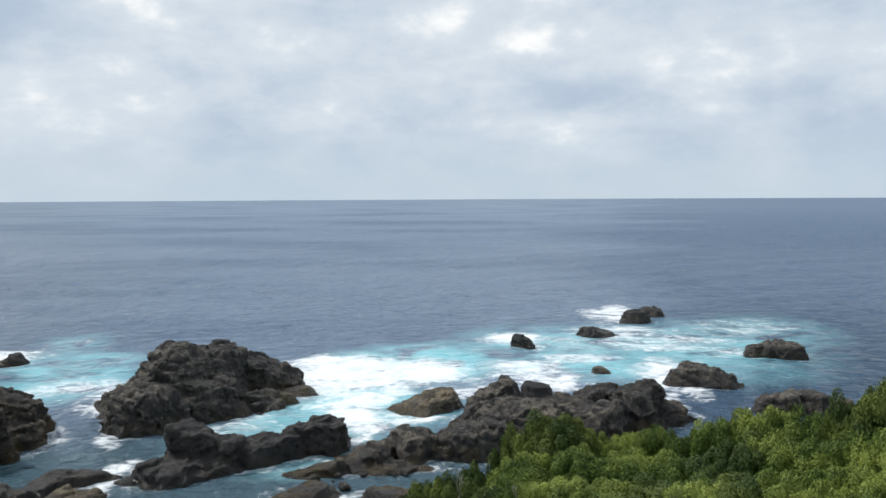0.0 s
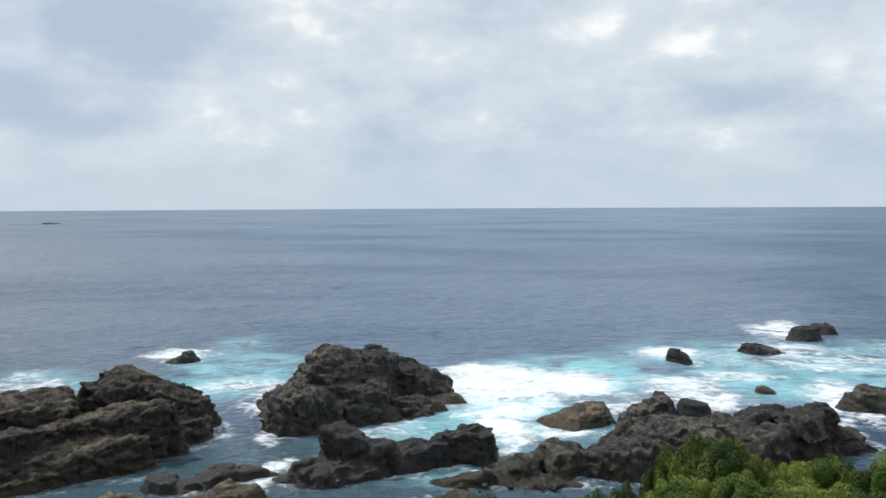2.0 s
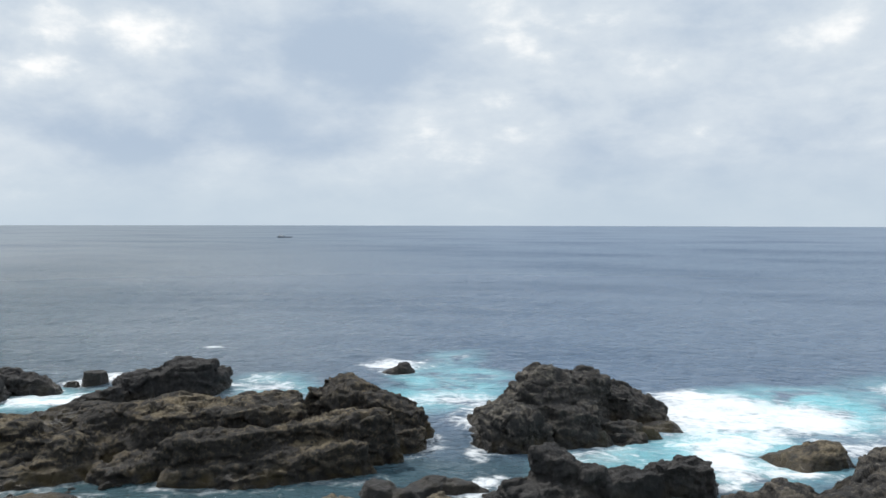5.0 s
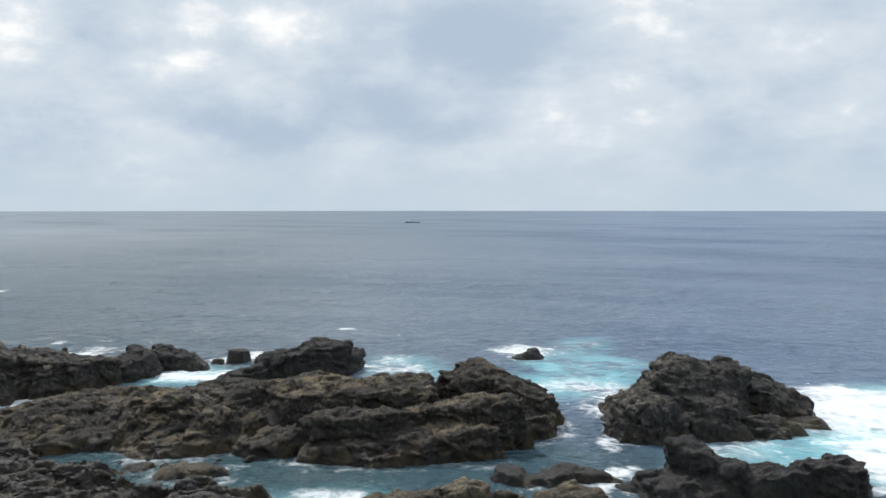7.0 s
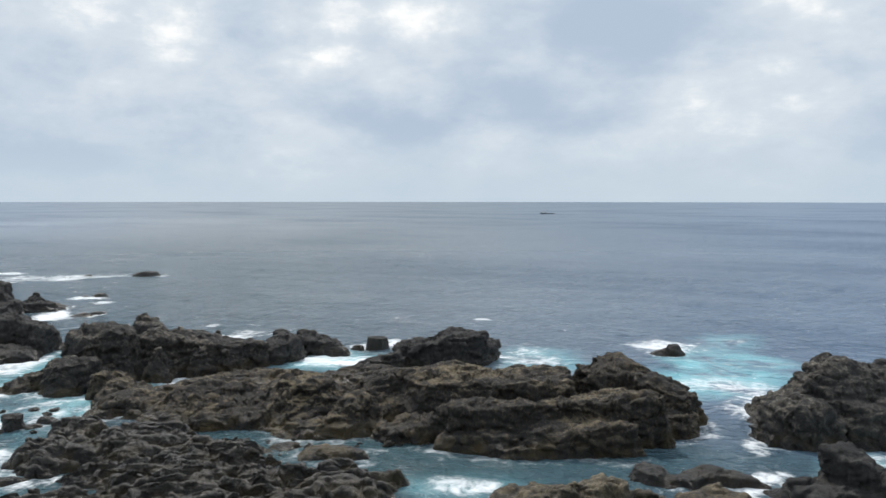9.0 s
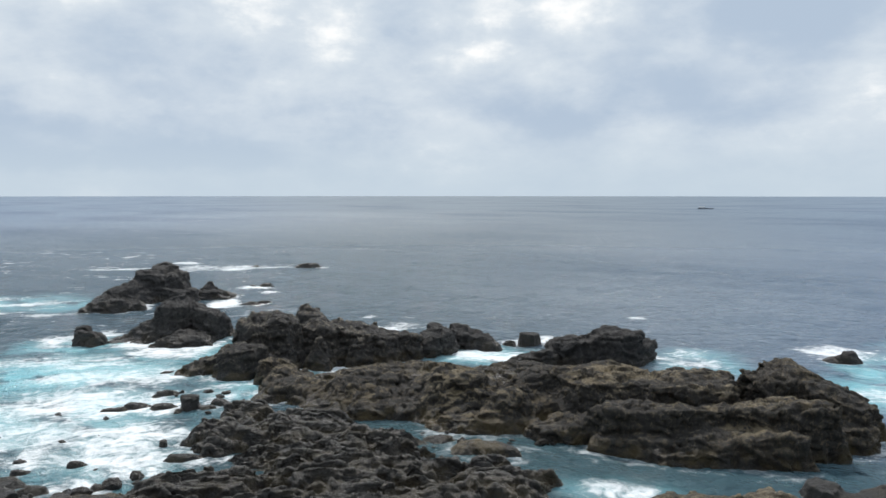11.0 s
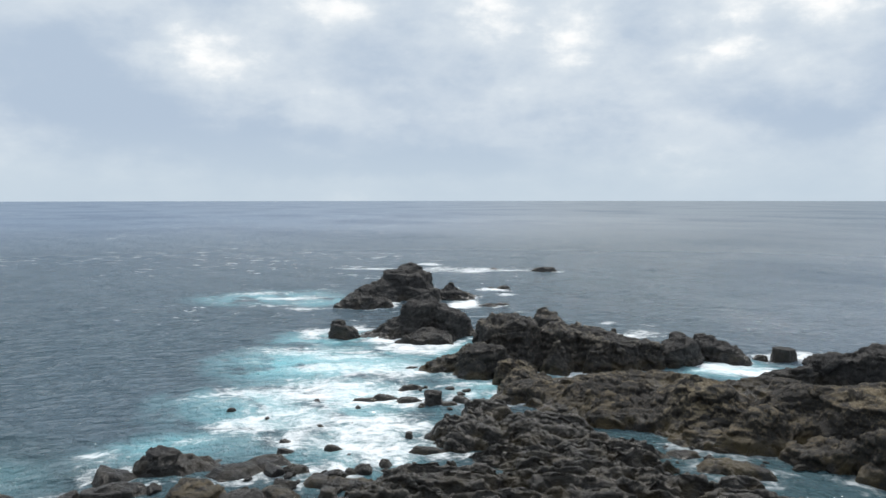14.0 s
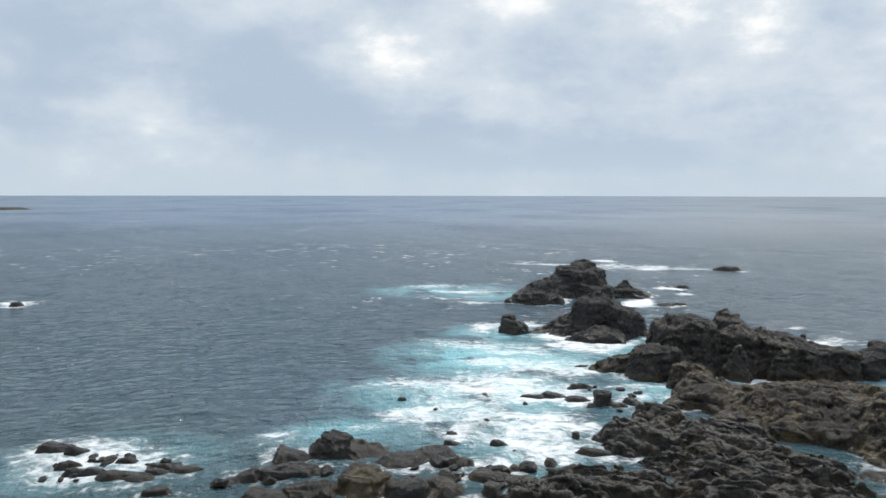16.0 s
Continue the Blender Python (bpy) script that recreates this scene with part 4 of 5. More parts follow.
sea_rock("sea_rock", "smooth wet black rock in a foaming cluster", "foaming rock cluster", 0.14, [
    (-62.49, -10.73, 1.08, 0.6, 101, 0.35, 2, -0.2),
], mat=BLACK)
sea_rock("sea_rock", "flat-topped wet black rock at the foot of the shore", "foaming rock cluster", 0.14, [
    (-58.12, -11.82, 1.08, 0.7, 103, 0.35, 3, 0.06),
], mat=BLACK, crag=0.5)
sea_rock("sea_rock", "small lone rock breaking the open swell", "foaming rock cluster", 0.25, [
    (-154.8, -57.7, 1.14, 0.69, 111, 0.64),
])
sea_rock("sea_rock", "dark rock spine with a knob beside turquoise surf", "", 0.2, [
    (-18.97, 57.51, 4.32, 2.4, 18, 1.07, 2, 0.06),
    (-18.46, 59.03, 2.13, 1.7, 17, 2.87, 3, -0.11),
    (-18.8, 59.53, 1.13, 1.2, 18, 3.11, 3, -0.04),
    (-16.11, 59.45, 0.98, 1.4, 15, 2.05, 3, -0.05),
    (-13.75, 60.77, 3.01, 1.5, 13, 1.54, 3, 0.28),
    (-10.28, 63.04, 2.73, 1.7, 9, 2.26, 3, 0.1),
    (-9.73, 64.36, 1.81, 1.2, 9, 2.16, 3, 0.04),
], mat=BLACK, crag=0.8)
sea_rock("sea_rock", "low dark rock in the calm channel", "rocks in the channel", 0.18, [
    (-29.88, 52.44, 1.48, 1.1, 29, 1.08, 2, 0.03),
    (-30.37, 52.86, 0.78, 0.8, 29, 1.14, 2, -0.04),
    (-27.55, 53.56, 2.26, 1.1, 27, 0.9, 2, 0.53),
    (-25.82, 55.5, 2.79, 1.2, 24, 0.88, 2, -0.32),
    (-26.89, 55.1, 1.09, 0.9, 25, 1.26, 2, -0),
], mat=BLACK)
sea_rock("sea_rock", "pale tan knobbly rock at the foot of the slope", "rocks below the slope", 0.18, [
    (-33.46, 42.78, 3.36, 1.8, 38, 1.18, 2, 0.48),
    (-30.08, 45.73, 2.7, 1.8, 33, 1.91, 2, 0.01),
    (-30.52, 46.87, 1.4, 1.3, 32, 1.84, 2, -0.04),
    (-27.5, 47.95, 1.35, 1.1, 29, 1, 2, -0.23),
], mat=PALE)
sea_rock("sea_rock", "pale tan knobbly rock at the foot of the slope", "rocks below the slope", 0.18, [
    (-24.33, 50.84, 2.73, 1.5, 25, 1.01, 2, 0.41),
    (-24.58, 51.14, 1.22, 1.1, 25, 1.17, 2, 0.05),
], mat=PALE)
sea_rock("rock_reef", "rounded grey-brown rock reef at the wooded shore", "", 0.24, [
    (12.93, 73.64, 1.68, 2.8, -10, 2.53, 2, 0.25),
    (15.34, 74.48, 1.71, 2.4, -12, 2.69, 2, -0.05),
    (16.98, 70.04, 2.97, 3.6, -14, 3.64, 2, 0.06),
    (19.47, 71.18, 2.46, 2.8, -15, 1.88, 2, -0.55),
    (12.94, 66.48, 3.42, 3, -11, 2.75, 2, 0.09),
    (10.28, 69.3, 3.27, 3, -8, 2.61, 2, 0.15),
    (4.53, 73.82, 3.04, 2.8, -4, 2.46, 2, 0.38),
    (5.68, 67.24, 5.11, 3.6, -5, 2.68, 2, 0.13),
    (-5.82, 60.14, 2.4, 2.2, 6, 1.21, 2, 0.85),
    (-2.15, 61.84, 2.58, 2.2, 2, 2.2, 2, -0.03),
    (-3.11, 63.56, 0.81, 1.2, 3, 1.96, 2, -0.04),
] + [
    (2.05, 62.38, 3.28, 2.8, -2, 2.41, 2, 0.11),
    (-4.23, 58.54, 3.64, 1.1, 4, 0.46, 2, 0.23),
], mat=GREY, crag=0.8)
sea_rock("sea_rock", "rounded tan rock with ochre flanks beside the surf", "rocks below the slope", 0.22, [
    (-1.44, 75.25, 3.39, 3, 1, 1.34, 2, 0.38),
    (-0.37, 75.57, 2.11, 2.2, 0, 1.79, 2, 0.04),
], mat=PALE, crag=0.6)
sea_rock("sea_rock", "smooth black boulder crowning the grey reef", "rocks below the slope", 0.22, [
    (6.02, 75.83, 1.41, 2, -5, 2.81, 2, 0.02),
    (6.05, 78.2, 0.84, 1.3, -4, 2.47, 2, -0.03),
], mat=BLACK, crag=0.45)
sea_rock("sea_rock", "small black boulder crowning the grey reef", "rocks below the slope", 0.22, [
    (9.12, 78.42, 1.91, 1.8, -7, 1.79, 2, -0.16),
], mat=BLACK, crag=0.45)
sea_rock("sea_rock", "low brown rock ledge beside a shore pool", "rocks below the slope", 0.18, [
    (-8.99, 58.02, 2.27, 1, 9, 0.55, 2, 0.77),
    (-9.35, 53.06, 2.46, 1.4, 10, 0.71, 2, 0.4),
], mat=REEF)
sea_rock("sea_rock", "low tan rock at the pool's edge", "rocks below the slope", 0.18, [
    (-3.25, 52.51, 2.33, 1.2, 4, 0.73, 2, -0.24),
], mat=REEF)
sea_rock("sea_rock", "black rock islet ringed by white surf", "outer islets", 0.28, [
    (30.27, 127.33, 2.65, 2, -13, 2.04, 2, -0.16),
    (34.58, 133.67, 2.6, 2, -15, 1.27, 2, -0.42),
], mat=BLACK)
sea_rock("sea_rock", "black rock islet ringed by white surf", "outer islets", 0.28, [
    (21.72, 114.3, 3.18, 1.8, -11, 1.27, 2, -0.35),
], mat=BLACK)
sea_rock("sea_rock", "small pointed black rock in surf", "outer islets", 0.24, [
    (10.52, 106.13, 1.8, 1.3, -6, 1.64, 2, -0.18),
], mat=BLACK)
sea_rock("sea_rock", "small brown rock in turquoise water", "outer islets", 0.2, [
    (17.55, 89.84, 1.17, 0.9, -11, 0.64, 2, -0.08),
], mat=PALE)
sea_rock("sea_rock", "squat two-humped dark rock in surf", "outer islets", 0.24, [
    (25.9, 85.09, 2.27, 2, -17, 2.1, 2, 0.22),
    (27.3, 86.72, 1.99, 1.6, -17, 2.03, 2, -0.01),
    (28.78, 84.02, 2.64, 2, -19, 1.98, 2, -0.21),
], mat=ROCK)
sea_rock("sea_rock", "flat-topped black rock islet in surf", "outer islets", 0.26, [
    (40.65, 98.62, 3.94, 2, -22, 1.73, 3, 0.18),
    (41.81, 100.09, 2.48, 1.4, -23, 1.95, 2, 0.07),
    (41, 100.45, 0.91, 1, -22, 2.06, 1, -0.05),
], mat=ROCK, crag=0.7)
sea_rock("sea_rock", "dark rock standing behind the green shrubs", "outer islets", 0.26, [
    (31.26, 74.24, 2.29, 2, -23, 1.51, 2, 0.37),
    (33.52, 73.99, 2.31, 1.8, -24, 1.91, 2, 0.04),
], mat=ROCK)
sea_rock("sea_rock", "pinkish-brown rock standing behind the green shrubs", "outer islets", 0.26, [
    (36.88, 74.11, 1.41, 1.4, -26, 1.09, 2, 0.32),
], mat=PALE)
sea_rock("sea_rock", "small slanted dark rock in breaking foam", "outer islets", 0.22, [
    (-52.57, 95.34, 2.81, 1.2, 29, 0.76, 4, 0.85),
    (-51.52, 95.99, 1.4, 1, 28, 1.21, 2, 0.29),
], mat=BLACK)
sea_rock("sea_rock", "low distant rock bank on the horizon", "", 3, [
    (-968.9, -390, 39.3, 13.4, 112, 2.95),
])


# ---- loose boulders in the surf and at the water's edge ----
def boulder(seed):
    """A broken block: a ball cut by random planes, roughened."""
    rng = random.Random(seed * 31 + 5)
    cuts = [(Vector((rng.uniform(-1, 1), rng.uniform(-1, 1), rng.uniform(-0.5, 1))).normalized(), rng.uniform(0.55, 0.85)) for _ in range(9)]
    bm = bmesh.new()
    bmesh.ops.create_icosphere(bm, subdivisions=4, radius=1.0)
    for v in bm.verts:
        q = v.co.copy()
        f = min([1.0] + [far / q.dot(n) for n, far in cuts if q.dot(n) > 0.05])
        f *= 1 + 0.16 * noise.noise(q * 1.7 + Vector((seed * 7.1, 0, 0))) + 0.10 * noise.noise(q * 4.3 + Vector((0, seed * 3.3, 0)))
        v.co = Vector((q.x * f, q.y * f * 0.8, q.z * f * 0.66))
    me = bpy.data.meshes.new("boulder")
    bm.to_mesh(me)
    bm.free()
    me.materials.append(BLACK)
    return me


BOULDERS = [boulder(i) for i in range(5)]


def scatter(label, group, count, x, y, across, deep, turn, small, large, seed):
    rng = random.Random(seed)
    c, s = math.cos(radians(turn)), math.sin(radians(turn))
    for i in range(count):
        t, u = rng.uniform(0, 6.283), math.sqrt(rng.random())
        p, q = math.cos(t) * u * across, math.sin(t) * u * deep
        ob = tagged(new("boulder", BOULDERS[i % 5]), label, "rock", group)
        k = small + (large - small) * rng.random() ** 2.2
        ob.matrix_basis = pose(x + p * c - q * s, y + p * s + q * c, k * 0.12, rng.uniform(-15, 15), rng.uniform(-15, 15), rng.uniform(0, 360)) @ Matrix.Diagonal((k * rng.uniform(0.9, 1.5), k, k * rng.uniform(0.7, 1.1), 1))


scatter("small wet black boulder in the surf", "rocks in the surf", 9, -71.7, 12.1, 7.9, 10.2, 81, 0.2, 0.5, 1)
scatter("small dark boulder at the water's edge", "shore boulders", 44, -58.7, 4.8, 12.7, 3.6, 86, 0.25, 1.1, 2)
scatter("small wet boulder in a foaming cluster", "foaming rock cluster", 22, -64.3, -16.2, 5.6, 2.8, 106, 0.18, 0.6, 3)
scatter("small dark boulder beside the shelf's pools", "shore boulders", 30, -55.0, 23.7, 9.7, 4.1, 66, 0.2, 0.6, 4)
scatter("small dark boulder along the channel's edge", "rocks in the channel", 14, -53.8, 40.7, 7.7, 2.1, 53, 0.2, 0.6, 5)
scatter("small dark boulder in the surf by the headland", "rocks in the surf", 10, -79.1, 26.8, 3.5, 5.1, 71, 0.2, 0.6, 6)
scatter("small brown boulder by the shore pool", "rocks below the slope", 14, -6.7, 56.2, 5.0, 2.9, 7, 0.2, 0.6, 7)


# ---- surf: foam and aerated water, as (x, y, across, deep, turn, amount) ----
FOAM, CLEAR = [], []
FOAM += [
    (-10.5, 89.6, 8.26, 11.4, 7, 1),
    (-4.2, 91.7, 7.15, 8.35, 3, 0.9),
    (-15.1, 94.7, 4.08, 6.45, 9, 1),
    (-7.9, 76, 3.27, 8.25, 6, 0.9),
    (-8.9, 64.1, 2.12, 3.74, 8, 0.7),
    (3.2, 83.1, 4.75, 6.16, -2, 0.5),
    (11.2, 91.1, 3.91, 7.43, -7, 0.9),
    (15.8, 99.7, 5.73, 4.29, -9, 0.6),
    (9, 111.7, 4.76, 4.45, -5, 0.8),
    (29.4, 137.1, 3.93, 10.2, -12, 0.8),
    (27.3, 116, 6.73, 6.85, -13, 0.6),
    (24.7, 91, 2.67, 8.51, -15, 0.8),
    (25.2, 81.1, 1.82, 2.96, -17, 0.7),
    (19.3, 107.4, 7.71, 6.65, -10, 0.4),
]
FOAM += [
    (-32.8, 77.8, 1.49, 10.4, 23, 0.8),
    (-51.9, 101.3, 2.42, 3.28, 27, 0.7),
    (-38.9, 84, 4.61, 6.08, 25, 0.5),
    (-51.6, 110.1, 4.29, 5.69, 25, 0.3),
    (38.7, 100.8, 8.42, 3.87, -21, 0.35),
    (49.3, 124, 7.51, 7.01, -22, 0.25),
    (-17.8, 72.5, 3.23, 3.5, 14, 0.5),
    (-3.4, 71.8, 2.08, 1.48, 3, 0.6),
    (-23.7, 58.2, 1.38, 2.64, 22, 0.7),
    (-41.1, 82.9, 3.92, 3.5, 27, 0.5),
    (-30.9, 73.6, 1.12, 8.19, 23, 0.7),
    (-54.8, 99.9, 4.8, 3.53, 29, 0.8),
    (-63.1, 81.3, 5.07, 5.2, 38, 0.45),
    (-81.7, 64.7, 4.37, 3.68, 52, 0.9),
]
FOAM += [
    (-65.7, 83.6, 4.45, 5.37, 38, 0.45),
    (-55.2, 101.4, 5.64, 5.28, 28, 0.7),
    (-29.5, 68.6, 1.31, 8.81, 23, 0.7),
    (-83.2, 43.9, 3.3, 2.3, 62, 0.9),
    (-47.7, 40.3, 1.34, 1.32, 50, 0.6),
    (-39.2, 41.3, 2.05, 1.66, 43, 0.4),
    (-107.2, 35.1, 3.15, 6.89, 72, 0.8),
    (-86.9, 103.3, 2.35, 1.87, 40, 0.4),
    (-85.1, 15.3, 10.7, 9.25, 80, 0.78),
    (-69.8, 16.4, 6.46, 7.03, 77, 0.76),
    (-75.6, 9.4, 6.35, 5.61, 83, 0.68),
    (-92.6, 25.2, 5.96, 7.64, 75, 0.7),
    (-102.8, 22.8, 7.29, 2.95, 77, 0.6),
    (-108.1, 31.8, 4.68, 4.25, 73, 0.8),
]
FOAM += [
    (-151.6, 23.1, 5.3, 4.68, 81, 0.4),
    (-120.2, 21.6, 2.54, 2.97, 80, 0.5),
    (-126.4, 29.9, 1.79, 5.64, 77, 0.6),
    (-152.3, 40.5, 2.18, 5.02, 75, 0.8),
    (-144.3, 53.7, 2.66, 6.4, 69, 0.8),
    (-217.3, 77.7, 27.1, 7.23, 70, 0.5),
    (-105.4, 66.8, 5.19, 3.06, 57, 0.35),
    (-84.5, 75, 4.71, 3.97, 48, 0.8),
    (-79.3, 65.3, 5, 2.66, 50, 0.8),
    (-85.4, 46.4, 5.05, 3.74, 61, 1),
    (-69.7, -4.3, 2.44, 2.97, 94, 0.4),
    (-61.6, 11, 2.64, 2.29, 80, 0.6),
    (-55.3, 40.9, 2.42, 1.35, 53, 0.6),
    (-83.1, 32.1, 3.09, 3.17, 69, 0.4),
]
FOAM += [
    (-69.4, -20.6, 3.04, 2.85, 108, 0.8),
    (-64.7, -16.3, 6.54, 3.8, 106, 0.6),
    (-157.5, -58.5, 4.65, 4.23, 111, 0.8),
    (-68.7, -4.2, 2.88, 2.44, 95, 0.5),
    (26, 106.9, 10.9, 3.76, -14, 0.5),
    (9.5, 93.3, 4.67, 5.61, -6, 0.7),
    (12.8, 84.7, 2.76, 4.67, -9, 0.8),
    (23.4, 88.6, 2.93, 7.49, -15, 0.85),
    (27.1, 118.4, 7.71, 6.11, -13, 0.7),
    (26.1, 135, 3.38, 7.86, -11, 0.7),
    (9.1, 112.8, 4, 5.88, -5, 0.85),
    (-35.3, 83.8, 2.59, 5.43, 23, 0.6),
    (-34.2, 76.8, 1.78, 7.2, 24, 0.6),
    (-63.5, 58.5, 2.43, 1.02, 47, 0.4),
]
FOAM += [
    (-62.4, -6.1, 1.76, 1.75, 97, 0.5),
    (-71.4, 2.3, 2.98, 1.66, 89, 0.4),
    (-97.5, 20.3, 7.55, 3.27, 78, 0.6),
    (-175.9, 21.2, 9.77, 4.23, 83, 0.45),
    (-154.4, 20.9, 6.44, 3.26, 83, 0.4),
    (-124.1, 25.7, 6.98, 3.74, 79, 0.7),
    (-107.8, 19.3, 11.3, 3.98, 80, 0.6),
    (-113.7, 31.7, 4.87, 4.58, 75, 0.8),
    (-105.2, 67.3, 5.16, 2.81, 57, 0.45),
    (-68.1, 20.2, 3.43, 4.84, 74, 0.6),
    (-86.1, 44.2, 6.11, 2.64, 63, 0.9),
    (-78.2, 63.4, 4.94, 3.4, 51, 0.8),
]
CLEAR += [
    (-2.4, 96.9, 11.6, 11.6, 1, 1),
    (-7.9, 76.8, 8.18, 11.5, 6, 1),
    (-15.3, 70.7, 5.2, 6.39, 12, 0.9),
    (12.6, 108.8, 11.5, 13.4, -7, 0.7),
    (27, 104.9, 18.7, 18.8, -14, 0.7),
    (-43, 93, 7.87, 14, 25, 0.8),
    (44.8, 116.8, 11.3, 15.3, -21, 0.45),
    (-12.5, 61.2, 4.55, 4.82, 12, 0.6),
    (-50.9, 110.1, 5.13, 6.62, 25, 0.4),
    (-41.3, 86.2, 6.67, 10.8, 26, 0.8),
    (-62.1, 82.1, 6.49, 7.63, 37, 0.5),
    (-40.1, 89, 4.76, 9.75, 24, 0.8),
    (-39.4, 42.8, 4.6, 2.88, 42, 0.3),
    (-80.8, 64.9, 5.79, 5.81, 51, 0.7),
]
CLEAR += [
    (-62.9, 82.4, 5.78, 7.28, 37, 0.5),
    (-100.3, 35.3, 4.38, 15.2, 71, 0.6),
    (-83, 43.8, 3.95, 2.85, 62, 0.9),
    (-81, 32.1, 4.29, 3.29, 69, 0.6),
    (-99.9, 20.7, 13.3, 10.9, 78, 0.9),
    (-81.4, 14.6, 12.8, 15.2, 80, 0.75),
    (-70, 0.7, 6.34, 4.88, 90, 0.4),
    (-161.2, 29, 9.04, 8.94, 80, 0.45),
    (-80.4, 32.3, 2.41, 3.49, 68, 0.8),
    (-65.2, -17.3, 8.91, 6.17, 106, 0.4),
    (-168.5, 20.4, 14, 11.6, 83, 0.5),
    (-117, 24.3, 9.85, 6.62, 79, 0.7),
    (16.9, 94.1, 10.8, 7.98, -10, 0.9),
    (-86.1, 44.2, 6.79, 3.52, 63, 1),
]
CLEAR += [
    (-78.3, 63.5, 6.35, 4.76, 51, 1),
]
FOAM += [
    (-64.4, 15.6, 4.05, 3.62, 76, 0.75),
    (-61.7, 11.0, 2.95, 1.79, 80, 0.5),
    (-70.7, 11.7, 3.86, 4.20, 81, 0.7),
    (-81.1, 23.8, 4.05, 5.97, 74, 0.7),
    (-81.5, 30.1, 2.98, 3.53, 70, 0.55),
    (-66.3, -18.4, 4.73, 4.33, 106, 0.75),
    (-69.7, -4.3, 1.86, 2.20, 93, 0.6),
    (-60.4, -14.6, 3.93, 1.42, 104, 0.5),
    (-39.4, 42.0, 1.80, 1.81, 43, 0.75),
    (-73.8, 28.7, 2.92, 3.81, 69, 0.5),
    (-55.1, 40.9, 2.79, 1.89, 53, 0.5),
    (-50.9, 38.8, 2.61, 1.92, 53, 0.6),
    (-55.4, 41.5, 2.25, 1.51, 53, 0.7),
    (-32.7, 77.7, 1.00, 14.25, 23, 0.7),
]
CLEAR += [
    (-64.6, 15.1, 5.40, 6.56, 77, 0.7),
    (-71.6, 0.3, 5.79, 4.19, 90, 0.6),
    (-39.5, 42.2, 3.61, 2.51, 43, 0.7),
    (-82.7, 34.5, 3.68, 5.37, 67, 0.8),
    (-65.4, -16.5, 6.81, 4.90, 104, 0.5),
]
FOAM += [
    (-17.7, 68.0, 3.39, 2.76, 15, 0.6),
    (-7.6, 66.2, 1.04, 3.19, 7, 0.8),
    (-13.3, 59.2, 1.69, 1.30, 13, 0.6),
    (-22.8, 56.9, 1.14, 2.78, 22, 0.7),
    (-29.2, 70.7, 1.42, 5.87, 22, 0.8),
    (21.9, 77.7, 1.09, 6.79, -16, 0.7),
    (-2.3, 71.2, 2.53, 1.46, 2, 0.8),
    (31.1, 111.8, 9.38, 5.54, -16, 0.5),
    (43.0, 121.1, 8.43, 7.76, -20, 0.4),
]
CLEAR += [
    (-16.2, 64.0, 5.48, 6.16, 14, 0.8),
    (-10.3, 58.5, 3.76, 2.53, 10, 0.6),
    (35.2, 107.4, 12.75, 19.99, -18, 0.7),
]
FOAM += [
    (-207.0, 90.8, 5.30, 3.31, 66, 0.80),
    (-168.7, 72.7, 2.67, 1.31, 67, 0.70),
    (-156.5, 67.4, 2.48, 2.62, 67, 0.70),
    (-105.7, 64.5, 2.30, 1.89, 59, 0.80),
    (-89.5, 102.1, 1.92, 1.61, 41, 0.90),
    (-117.2, 67.3, 2.04, 2.97, 60, 0.45),
    (-99.2, 91.7, 1.18, 1.58, 47, 0.50),
    (-111.6, 73.9, 1.50, 1.49, 57, 0.50),
    (-227.7, 55.5, 7.01, 3.95, 76, 0.75),
    (-234.7, 77.1, 4.36, 6.17, 72, 0.75),
    (-212.9, 84.1, 7.73, 6.05, 68, 0.75),
    (-166.7, 68.3, 4.06, 4.66, 68, 0.75),
    (-123.7, 22.3, 2.91, 3.13, 80, 0.85),
    (-165.9, 25.9, 8.24, 6.37, 81, 0.50),
    (-149.4, 25.4, 4.83, 2.28, 80, 0.60),
    (-146.4, 55.8, 1.74, 5.28, 69, 0.90),
    (-16.9, 80.4, 1.90, 3.84, 12, 0.95),
    (-26.4, 82.3, 0.71, 7.05, 18, 0.80),
]


